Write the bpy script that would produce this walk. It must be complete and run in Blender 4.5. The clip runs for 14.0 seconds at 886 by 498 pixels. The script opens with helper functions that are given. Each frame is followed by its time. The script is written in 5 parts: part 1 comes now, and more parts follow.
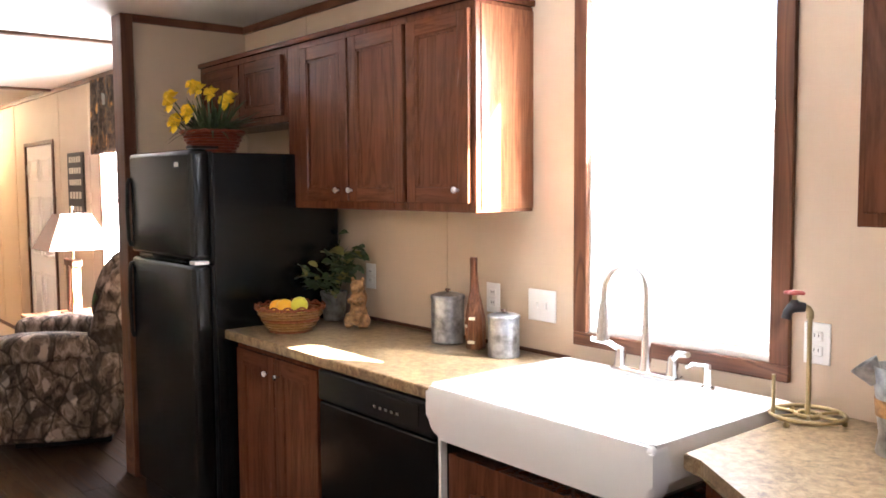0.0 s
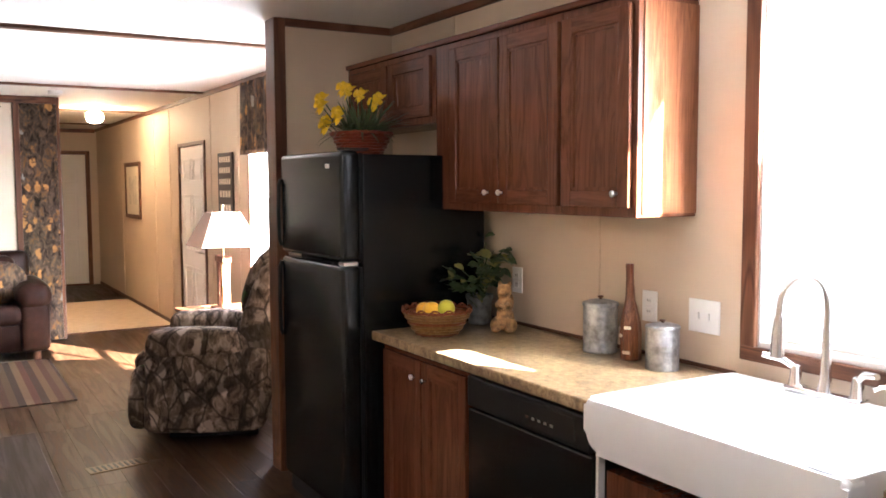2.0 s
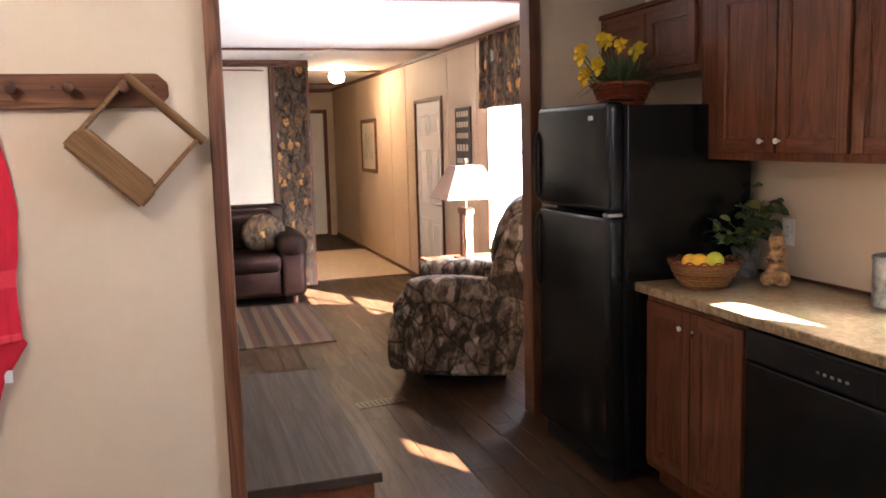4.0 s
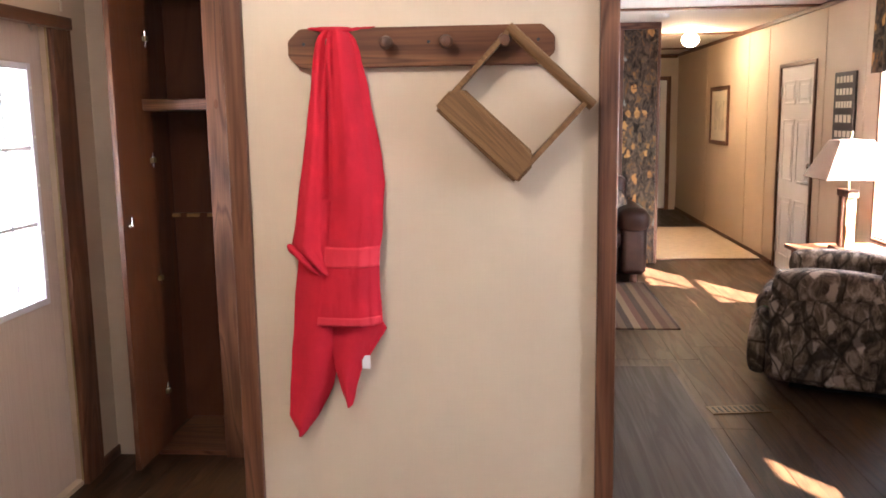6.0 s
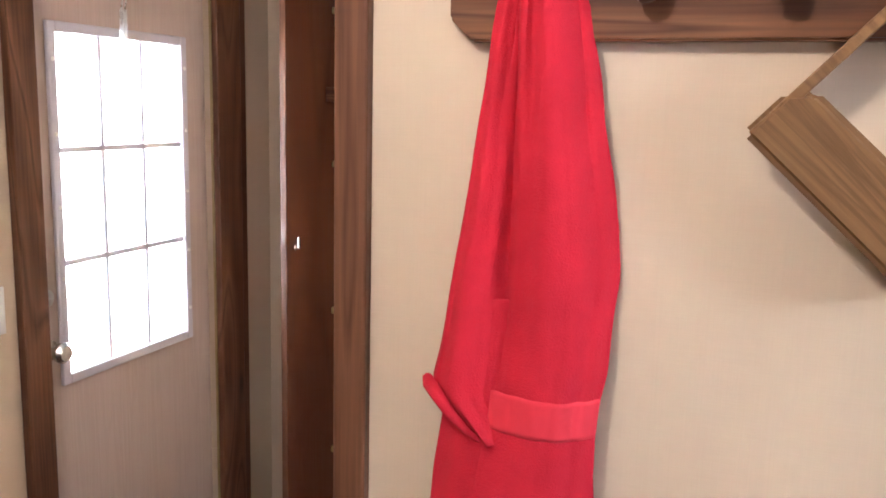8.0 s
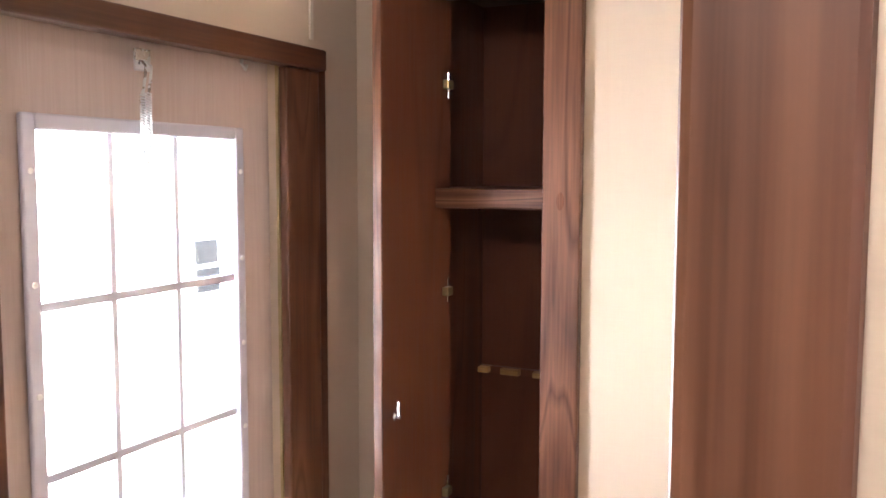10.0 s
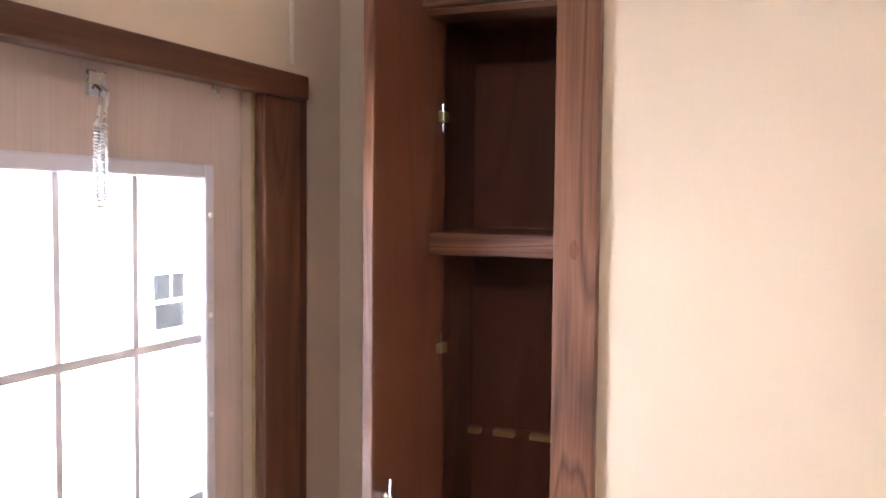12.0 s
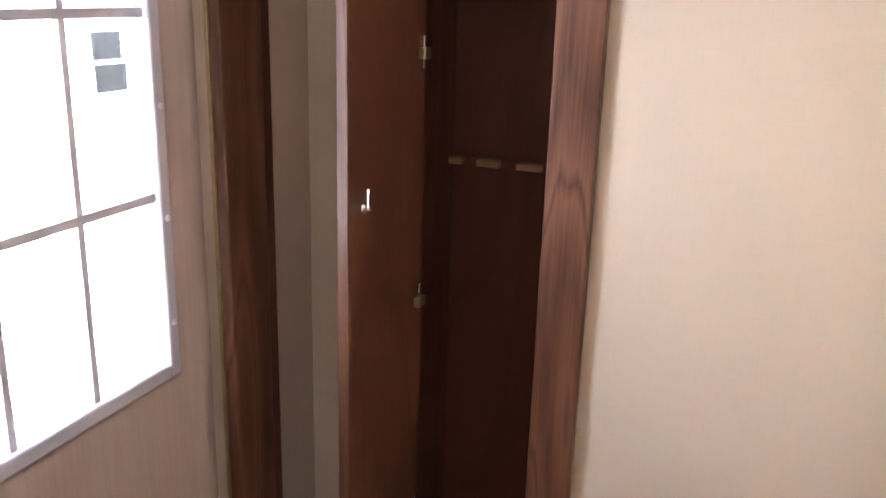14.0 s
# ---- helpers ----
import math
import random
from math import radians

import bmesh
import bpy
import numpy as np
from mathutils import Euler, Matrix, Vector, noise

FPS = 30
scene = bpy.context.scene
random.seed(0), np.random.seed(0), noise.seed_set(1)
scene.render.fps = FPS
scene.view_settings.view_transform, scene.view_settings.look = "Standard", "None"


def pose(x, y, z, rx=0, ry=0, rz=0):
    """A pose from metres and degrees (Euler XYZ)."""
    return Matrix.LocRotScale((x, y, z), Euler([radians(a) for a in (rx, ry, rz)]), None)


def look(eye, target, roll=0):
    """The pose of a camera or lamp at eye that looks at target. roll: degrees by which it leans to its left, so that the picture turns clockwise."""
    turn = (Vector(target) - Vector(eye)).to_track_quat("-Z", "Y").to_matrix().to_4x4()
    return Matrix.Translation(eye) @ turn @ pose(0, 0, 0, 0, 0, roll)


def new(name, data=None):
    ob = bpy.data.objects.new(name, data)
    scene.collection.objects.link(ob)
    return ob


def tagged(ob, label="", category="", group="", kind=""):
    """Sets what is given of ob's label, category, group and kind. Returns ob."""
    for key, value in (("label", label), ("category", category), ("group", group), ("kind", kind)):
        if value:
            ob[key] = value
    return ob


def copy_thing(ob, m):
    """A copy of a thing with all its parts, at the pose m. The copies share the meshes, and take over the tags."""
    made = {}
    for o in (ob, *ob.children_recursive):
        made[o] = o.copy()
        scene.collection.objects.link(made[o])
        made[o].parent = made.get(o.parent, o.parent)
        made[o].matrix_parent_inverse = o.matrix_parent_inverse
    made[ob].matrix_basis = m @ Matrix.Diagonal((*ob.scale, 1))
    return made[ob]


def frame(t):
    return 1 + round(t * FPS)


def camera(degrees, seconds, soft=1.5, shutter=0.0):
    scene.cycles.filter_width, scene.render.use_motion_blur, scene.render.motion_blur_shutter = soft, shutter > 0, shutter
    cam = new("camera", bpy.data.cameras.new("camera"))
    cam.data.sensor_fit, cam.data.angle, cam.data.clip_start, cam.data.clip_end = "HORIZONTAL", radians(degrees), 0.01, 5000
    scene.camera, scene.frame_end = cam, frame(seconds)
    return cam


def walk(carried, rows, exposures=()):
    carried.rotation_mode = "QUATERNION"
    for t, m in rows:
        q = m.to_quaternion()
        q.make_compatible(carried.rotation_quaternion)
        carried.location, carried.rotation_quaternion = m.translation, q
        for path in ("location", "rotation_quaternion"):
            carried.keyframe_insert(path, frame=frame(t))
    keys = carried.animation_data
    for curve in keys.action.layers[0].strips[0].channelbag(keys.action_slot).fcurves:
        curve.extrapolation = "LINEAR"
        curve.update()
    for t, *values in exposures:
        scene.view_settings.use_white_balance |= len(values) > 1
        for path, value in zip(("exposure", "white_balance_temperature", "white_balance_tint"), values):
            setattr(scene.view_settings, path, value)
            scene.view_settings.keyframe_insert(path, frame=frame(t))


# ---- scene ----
# camera and its walk
cam = camera(54.5, 14.0, soft=1.7)
PATH = [
    (0, (0.64, -0.16, 1.536), (-0.904, 1.102, 1.389), -0.4),
    (0.5, (0.598, -0.1, 1.548), (-0.981, 1.121, 1.416), 0.1),
    (1, (0.566, -0.099, 1.563), (-1.051, 1.072, 1.433), 0.2),
    (1.5, (0.541, -0.134, 1.557), (-1.122, 0.97, 1.424), 0.1),
    (2, (0.517, -0.186, 1.554), (-1.195, 0.835, 1.404), -0.2),
    (2.2, (0.52, -0.207, 1.556), (-1.215, 0.775, 1.396), -0.2),
    (4.3, (0.452, -0.483, 1.563), (-1.468, 0.011, 1.303), -1.5),
    (4.5, (0.427, -0.514, 1.556), (-1.507, -0.081, 1.294), -1.4),
    (5, (0.293, -0.564, 1.558), (-1.669, -0.298, 1.278), -1.3),
    (5.5, (0.15, -0.567, 1.556), (-1.827, -0.506, 1.26), -1.2),
    (6, (0.013, -0.553, 1.557), (-1.957, -0.705, 1.248), -0.9),
    (6.5, (-0.193, -0.554, 1.547), (-2.141, -0.884, 1.232), -0.7),
    (7, (-0.503, -0.57, 1.561), (-2.416, -1.052, 1.229), 0.0),
    (7.5, (-0.755, -0.615, 1.58), (-2.631, -1.216, 1.233), 0.3),
    (8, (-1.007, -0.693, 1.592), (-2.855, -1.384, 1.262), 1.4),
    (8.5, (-1.229, -0.837, 1.607), (-3.058, -1.584, 1.295), 1.9),
    (9, (-1.446, -0.954, 1.624), (-3.242, -1.785, 1.342), 1.4),
    (9.2, (-1.53, -0.993, 1.634), (-3.311, -1.863, 1.37), 1.0),
    (11.3, (-1.92, -1.357, 1.728), (-3.742, -2.179, 1.661), 0.1),
    (11.5, (-1.931, -1.357, 1.727), (-3.756, -2.173, 1.662), 0.3),
    (12, (-1.951, -1.369, 1.71), (-3.788, -2.154, 1.604), 0.5),
    (12.5, (-1.966, -1.368, 1.657), (-3.804, -2.133, 1.466), 0.6),
    (13, (-2.012, -1.375, 1.621), (-3.832, -2.13, 1.281), 1.0),
    (13.5, (-2.074, -1.399, 1.553), (-3.872, -2.147, 1.098), 0.8),
    (14, (-2.115, -1.477, 1.5), (-3.908, -2.148, 0.921), 1.7),
]
walk(cam, [(t, look(eye, target, roll)) for t, eye, target, roll in PATH],
     exposures=((0.0, 5.99, 5720, 12), (2.2, 5.72, 5700, 13), (4.3, 5.50, 5700, 14), (6.0, 5.62, 5650, 13), (7.0, 5.78, 5580, 13), (8.2, 5.84, 5550, 13), (9.2, 5.98, 5600, 14), (11.3, 5.86, 5500, 15), (12.5, 5.78, 5450, 15), (14.0, 5.46, 5400, 15)))

# world, sun, the light of the windows and an added fill lamp
SUN = Vector((-1.0, -0.555, -0.766)).normalized()
world = bpy.data.worlds.new("sky")
scene.world = world
world.use_nodes = True
wn = world.node_tree.nodes
sky = wn.new("ShaderNodeTexSky")
sky.sky_type, sky.sun_disc = "NISHITA", False
sky.sun_elevation, sky.sun_rotation = radians(33.8), math.atan2(-SUN.x, -SUN.y)
world.node_tree.links.new(sky.outputs[0], wn["Background"].inputs[0])
wn["Background"].inputs[1].default_value = 0.03
sun = new("sun", bpy.data.lights.new("sun", "SUN"))
sun.data.energy, sun.data.angle, sun.data.color = 5.0, radians(0.6), (1.0, 0.95, 0.88)
sun.matrix_world = look((0, 0, 20), Vector((0, 0, 20)) + SUN)


def window_light(name, x, y, z, w, h, toward, watts, color=(0.98, 0.98, 1.0)):
    lamp = new(name, bpy.data.lights.new(name, "AREA"))
    lamp.data.shape, lamp.data.size, lamp.data.size_y = "RECTANGLE", w, h
    lamp.data.energy, lamp.data.color = watts, color
    lamp.matrix_world = look((x, y, z), Vector((x, y, z)) + Vector(toward))
    return lamp


window_light("kitchen_window_light", -0.985, 2.24, 1.58, 0.66, 1.05, (0, -1, -0.25), 2.7)
window_light("living_window_light", -5.57, 2.24, 1.35, 1.5, 1.3, (0, -1, -0.25), 2.5)
window_light("entry_door_light", -3.02, -2.52, 1.30, 0.46, 0.84, (0, 1, 0.05), 0.30)
# fill lamp added at the unseen east end to brighten the towel wall
window_light("dining_window_light", 1.775, 0.25, 1.70, 1.1, 0.8, (-1, -0.18, 0.02), 0.34)
# materials
def shader(name, rough=0.5, metal=0.0, spec=0.5):
    m = bpy.data.materials.new(name)
    m.use_nodes = True
    nt = m.node_tree
    b = nt.nodes["Principled BSDF"]
    b.inputs["Roughness"].default_value, b.inputs["Metallic"].default_value = rough, metal
    b.inputs["Specular IOR Level"].default_value = spec
    return m, nt, b


def rgb(c):
    return (*c, 1.0)


def coords(nt, scale=(1, 1, 1), turn=(0, 0, 0)):
    tc, mp, oi, add = (nt.nodes.new(k) for k in ("ShaderNodeTexCoord", "ShaderNodeMapping", "ShaderNodeObjectInfo", "ShaderNodeVectorMath"))
    add.operation = "ADD"
    rnd = nt.nodes.new("ShaderNodeVectorMath")
    rnd.operation = "SCALE"
    rnd.inputs[0].default_value = (7.3, 3.1, 5.7)
    nt.links.new(oi.outputs["Random"], rnd.inputs["Scale"])
    nt.links.new(tc.outputs["Object"], mp.inputs["Vector"])
    mp.inputs["Scale"].default_value = scale
    mp.inputs["Rotation"].default_value = [radians(a) for a in turn]
    nt.links.new(mp.outputs[0], add.inputs[0])
    nt.links.new(rnd.outputs[0], add.inputs[1])
    return add.outputs[0]


def noise_tex(nt, vec, scale, detail=4.0, rough=0.55, distort=0.0):
    n = nt.nodes.new("ShaderNodeTexNoise")
    n.inputs["Scale"].default_value, n.inputs["Detail"].default_value = scale, detail
    n.inputs["Roughness"].default_value, n.inputs["Distortion"].default_value = rough, distort
    nt.links.new(vec, n.inputs["Vector"])
    return n.outputs["Fac"]


def ramp(nt, fac, stops, kind="LINEAR"):
    r = nt.nodes.new("ShaderNodeValToRGB")
    r.color_ramp.interpolation = kind
    while len(r.color_ramp.elements) < len(stops):
        r.color_ramp.elements.new(0.5)
    for e, (p, c) in zip(r.color_ramp.elements, stops):
        e.position, e.color = p, rgb(c)
    nt.links.new(fac, r.inputs[0])
    return r.outputs[0]


def mix(nt, fac, a, b, kind="MIX"):
    n = nt.nodes.new("ShaderNodeMix")
    n.data_type, n.blend_type = "RGBA", kind
    for sock, v in ((n.inputs[0], fac), (n.inputs[6], a), (n.inputs[7], b)):
        if isinstance(v, bpy.types.NodeSocket):
            nt.links.new(v, sock)
        else:
            sock.default_value = v if isinstance(v, float) else rgb(v)
    return n.outputs[2]


def bump(nt, b, height, strength=0.2, dist=0.002):
    n = nt.nodes.new("ShaderNodeBump")
    n.inputs["Strength"].default_value, n.inputs["Distance"].default_value = strength, dist
    nt.links.new(height, n.inputs["Height"])
    nt.links.new(n.outputs[0], b.inputs["Normal"])


def to_range(nt, fac, lo, hi):
    n = nt.nodes.new("ShaderNodeMapRange")
    n.inputs["From Min"].default_value, n.inputs["From Max"].default_value = 0.3, 0.7
    n.inputs["To Min"].default_value, n.inputs["To Max"].default_value = lo, hi
    nt.links.new(fac, n.inputs["Value"])
    return n.outputs[0]


def paint(name, c, rough=0.5, vary=0.08, grain=260.0, relief=0.12, metal=0.0, blotch=2.0, spec=0.5):
    """A painted, moulded or coated surface with soft blotches and a fine grain."""
    m, nt, b = shader(name, rough, metal, spec)
    v = coords(nt)
    big, small = noise_tex(nt, v, blotch, 5), noise_tex(nt, v, grain, 2)
    lo, hi = [k * (1 - vary) for k in c], [min(1, k * (1 + vary)) for k in c]
    col = ramp(nt, big, ((0.3, lo), (0.7, hi)))
    nt.links.new(mix(nt, 0.1, col, ramp(nt, small, ((0.3, lo), (0.7, hi)))), b.inputs["Base Color"])
    nt.links.new(to_range(nt, big, rough * 0.85, min(1, rough * 1.15)), b.inputs["Roughness"])
    if relief:
        bump(nt, b, small, relief)
    return m


def wood(name, dark, mid, light, axis="z", rough=0.42, rings=9.0, relief=0.25, knots=0.0):
    """Stained wood with its grain along one axis."""
    m, nt, b = shader(name, rough, 0.0, 0.28)
    k = "xyz".index(axis)
    s1, s2 = [rings] * 3, [120.0] * 3
    s1[k], s2[k] = 0.9, 3.5
    broad = noise_tex(nt, coords(nt, s1), 1.0, 7, 0.62, 1.7)
    fine = noise_tex(nt, coords(nt, s2), 1.0, 3, 0.6)
    col = ramp(nt, broad, ((0.30, dark), (0.47, mid), (0.53, dark), (0.60, mid), (0.75, light)))
    col = mix(nt, 0.22, col, ramp(nt, fine, ((0.35, dark), (0.65, light))))
    if knots:
        vo = nt.nodes.new("ShaderNodeTexVoronoi")
        s3 = [6.0] * 3
        s3[k] = 2.2
        nt.links.new(coords(nt, s3), vo.inputs["Vector"])
        vo.inputs["Scale"].default_value = 1.0
        dk = [c * 0.35 for c in dark]
        col = mix(nt, ramp(nt, vo.outputs["Distance"], ((0.05, (knots,) * 3), (0.11, (0.45 * knots,) * 3), (0.30, (0, 0, 0)))), col, dk)
    nt.links.new(col, b.inputs["Base Color"])
    nt.links.new(to_range(nt, broad, rough * 0.8, min(1, rough * 1.25)), b.inputs["Roughness"])
    bump(nt, b, fine, relief, 0.001)
    return m


def walnut(name, dark, mid, light, axis="z", rough=0.42, bands=7.0, width=5.0, spec=0.4, knots=0.0):
    """Plain-sawn board: flame figure from nested growth rings, with pores along the grain."""
    m, nt, b = shader(name, rough, 0.0, spec)
    k = "xyz".index(axis)
    s1, s2, s3 = [width] * 3, [150.0] * 3, [1.6] * 3
    s1[k], s2[k], s3[k] = 0.55, 4.0, 0.5
    field = noise_tex(nt, coords(nt, s1), 1.0, 1.5, 0.4, 0.5)
    mul, sn = nt.nodes.new("ShaderNodeMath"), nt.nodes.new("ShaderNodeMath")
    mul.operation, sn.operation = "MULTIPLY", "PINGPONG"
    mul.inputs[1].default_value, sn.inputs[1].default_value = bands * 2.0, 1.0
    nt.links.new(field, mul.inputs[0])
    nt.links.new(mul.outputs[0], sn.inputs[0])
    fine, broad = noise_tex(nt, coords(nt, s2), 1.0, 3, 0.6), noise_tex(nt, coords(nt, s3), 1.0, 3, 0.5)
    between = [(p + q) / 2 for p, q in zip(dark, mid)]
    col = ramp(nt, sn.outputs[0], ((0.0, between), (0.35, mid), (0.82, light), (1.0, between)))
    col = mix(nt, 0.30, col, ramp(nt, fine, ((0.36, dark), (0.64, light))))
    col = mix(nt, ramp(nt, broad, ((0.35, (0.75,) * 3), (0.62, (0.0,) * 3))), col, between)
    if knots:
        vo = nt.nodes.new("ShaderNodeTexVoronoi")
        s4 = [7.0] * 3
        s4[k] = 2.4
        nt.links.new(coords(nt, s4), vo.inputs["Vector"])
        vo.inputs["Scale"].default_value = 1.0
        col = mix(nt, ramp(nt, vo.outputs["Distance"], ((0.05, (knots,) * 3), (0.11, (0.4 * knots,) * 3), (0.26, (0, 0, 0)))), col, [c * 0.4 for c in dark])
    nt.links.new(col, b.inputs["Base Color"])
    nt.links.new(to_range(nt, fine, rough * 0.85, min(1, rough * 1.3)), b.inputs["Roughness"])
    bump(nt, b, fine, 0.2, 0.001)
    return m


def camo(name, scale=7.0, tint=1.0, rough=0.85, leafy=(0.36, 0.29, 0.21), green=(0.06, 0.10, 0.03), leaf=None, share=0.55, lines=0.85):
    """Printed hunting camouflage: bark, leaves and dark branches."""
    m, nt, b = shader(name, rough, 0.0, 0.2)
    v = coords(nt)

    def warped(amount, s):
        w = nt.nodes.new("ShaderNodeTexNoise")
        w.inputs["Scale"].default_value, w.inputs["Detail"].default_value = s, 5
        nt.links.new(v, w.inputs["Vector"])
        sc, ad = nt.nodes.new("ShaderNodeVectorMath"), nt.nodes.new("ShaderNodeVectorMath")
        sc.operation, ad.operation = "SCALE", "ADD"
        sc.inputs["Scale"].default_value = amount
        nt.links.new(w.outputs["Color"], sc.inputs[0])
        nt.links.new(v, ad.inputs[0])
        nt.links.new(sc.outputs[0], ad.inputs[1])
        return ad.outputs[0]

    def cells(vec, s, feature="F1", stretch=(1, 1, 1), turn=(0, 0, 0)):
        mp = nt.nodes.new("ShaderNodeMapping")
        mp.inputs["Scale"].default_value = stretch
        mp.inputs["Rotation"].default_value = [radians(a) for a in turn]
        nt.links.new(vec, mp.inputs["Vector"])
        c = nt.nodes.new("ShaderNodeTexVoronoi")
        c.feature = feature
        c.inputs["Scale"].default_value = s
        nt.links.new(mp.outputs[0], c.inputs["Vector"])
        return c

    t, lt = tint, tint if leaf is None else leaf
    near = warped(0.10, scale * 2.2)
    bark = noise_tex(nt, coords(nt, (1.3, 1.3, 0.8), (20, 35, 0)), scale * 2.2, 7, 0.65, 0.8)
    col = ramp(nt, bark, ((0.34, (0.020 * t, 0.013 * t, 0.009 * t)), (0.44, (0.085 * t, 0.055 * t, 0.038 * t)), (0.53, (0.16 * t, 0.112 * t, 0.078 * t)), (0.66, [c * t for c in leafy])))
    lf = cells(near, scale * 2.1, "F1", (1, 1, 0.55), (25, 40, 10))
    sep = nt.nodes.new("ShaderNodeSeparateColor")
    nt.links.new(lf.outputs["Color"], sep.inputs[0])
    pick = ramp(nt, sep.outputs[0], ((0.0, (0, 0, 0)), (1.0 - share, (0.9,) * 3)), "CONSTANT")
    inside = ramp(nt, lf.outputs["Distance"], ((0.30, (1, 1, 1)), (0.42, (0, 0, 0))))
    tone = ramp(nt, sep.outputs[1], ((0.0, [c * lt for c in leafy]), (0.35, (0.12 * lt, 0.08 * lt, 0.055 * lt)), (0.55, [min(1, c * 1.4 * lt) for c in leafy]), (0.90, [c * lt for c in green])), "CONSTANT")
    col = mix(nt, mix(nt, 1.0, pick, inside, "MULTIPLY"), col, tone)
    for s, turn, wd in ((0.5, (30, 20, 50), 0.032), (0.9, (-40, 60, 15), 0.018)):
        e = cells(warped(0.05, scale * 1.2), scale * s, "DISTANCE_TO_EDGE", (1, 1, 0.6), turn)
        col = mix(nt, ramp(nt, e.outputs["Distance"], ((wd, (lines,) * 3), (wd * 1.7, (0, 0, 0)))), col, (0.018 * t, 0.012 * t, 0.008 * t))
    nt.links.new(col, b.inputs["Base Color"])
    bump(nt, b, noise_tex(nt, v, 500, 2), 0.2)
    return m


def glow(name, c, power):
    m = bpy.data.materials.new(name)
    m.use_nodes = True
    e = m.node_tree.nodes.new("ShaderNodeEmission")
    e.inputs[0].default_value, e.inputs[1].default_value = rgb(c), power
    m.node_tree.links.new(e.outputs[0], m.node_tree.nodes["Material Output"].inputs[0])
    return m


def laminate(name):
    """Mottled tan stone-look worktop."""
    m, nt, b = shader(name, 0.32)
    v = coords(nt)
    a = noise_tex(nt, v, 9, 8, 0.7, 1.2)
    c = noise_tex(nt, v, 38, 6, 0.75, 0.6)
    col = ramp(nt, a, ((0.32, (0.045, 0.026, 0.011)), (0.43, (0.17, 0.105, 0.046)), (0.53, (0.31, 0.215, 0.110)), (0.66, (0.13, 0.075, 0.032))))
    col = mix(nt, 0.55, col, ramp(nt, c, ((0.36, (0.035, 0.020, 0.009)), (0.47, (0.20, 0.130, 0.062)), (0.62, (0.42, 0.32, 0.19)))))
    nt.links.new(col, b.inputs["Base Color"])
    bump(nt, b, c, 0.06)
    return m


def striped(name, cols, width, axis):
    """Woven stripes across one axis."""
    m, nt, b = shader(name, 0.95, 0.0, 0.08)
    tc, sp, mul, fr = (nt.nodes.new(k) for k in ("ShaderNodeTexCoord", "ShaderNodeSeparateXYZ", "ShaderNodeMath", "ShaderNodeMath"))
    nt.links.new(tc.outputs["Object"], sp.inputs[0])
    mul.operation, fr.operation = "MULTIPLY", "FRACT"
    mul.inputs[1].default_value = 1.0 / width
    nt.links.new(sp.outputs["xyz".index(axis)], mul.inputs[0])
    nt.links.new(mul.outputs[0], fr.inputs[0])
    col = ramp(nt, fr.outputs[0], [(i / len(cols), c) for i, c in enumerate(cols)], "CONSTANT")
    weave = noise_tex(nt, coords(nt, (90, 400, 90)), 1.0, 2)
    nt.links.new(mix(nt, 0.15, col, ramp(nt, weave, ((0.3, (0.015, 0.01, 0.008)), (0.7, (0.16, 0.12, 0.09))))), b.inputs["Base Color"])
    bump(nt, b, weave, 0.5, 0.003)
    return m


def leather(name):
    m, nt, b = shader(name, 0.4, 0.0, 0.14)
    v = coords(nt)
    big = noise_tex(nt, v, 5, 5)
    vo = nt.nodes.new("ShaderNodeTexVoronoi")
    vo.inputs["Scale"].default_value = 180
    nt.links.new(v, vo.inputs["Vector"])
    nt.links.new(ramp(nt, big, ((0.3, (0.010, 0.0036, 0.0024)), (0.7, (0.030, 0.0115, 0.0075)))), b.inputs["Base Color"])
    nt.links.new(to_range(nt, big, 0.28, 0.48), b.inputs["Roughness"])
    bump(nt, b, vo.outputs["Distance"], 0.25, 0.001)
    return m


def wallpaper(name, c):
    """Vinyl-faced panel with a faint linen weave."""
    m, nt, b = shader(name, 0.62)
    big = noise_tex(nt, coords(nt), 1.3, 4)
    up, across = noise_tex(nt, coords(nt, (700, 700, 9)), 1.0, 2), noise_tex(nt, coords(nt, (9, 9, 700)), 1.0, 2)
    weave = mix(nt, 0.5, up, across)
    lo, hi = [k * 0.94 for k in c], [k * 1.05 for k in c]
    col = mix(nt, 0.07, ramp(nt, big, ((0.3, lo), (0.7, hi))), ramp(nt, weave, ((0.38, [k * 0.72 for k in c]), (0.62, [min(1, k * 1.2) for k in c]))))
    nt.links.new(col, b.inputs["Base Color"])
    bump(nt, b, weave, 0.15, 0.0006)
    return m


M_WALL = wallpaper("tan_vinyl_panel", (0.57, 0.448, 0.322))
M_DOORW = wallpaper("white_door_skin", (0.86, 0.83, 0.78))
M_CEIL = paint("white_ceiling", (0.80, 0.78, 0.74), 0.8, 0.03, 120, 0.35)
M_TRIM = walnut("walnut_stained_trim", (0.024, 0.008, 0.003), (0.118, 0.043, 0.019), (0.225, 0.098, 0.050), "z", 0.40, 7.0, 5.0, 0.32, 0.7)
M_TRIMX = walnut("walnut_stained_trim_x", (0.024, 0.008, 0.003), (0.118, 0.043, 0.019), (0.225, 0.098, 0.050), "x", 0.40, 7.0, 5.0, 0.32, 0.7)
M_TRIMY = walnut("walnut_stained_trim_y", (0.024, 0.008, 0.003), (0.118, 0.043, 0.019), (0.225, 0.098, 0.050), "y", 0.40, 7.0, 5.0, 0.32, 0.7)
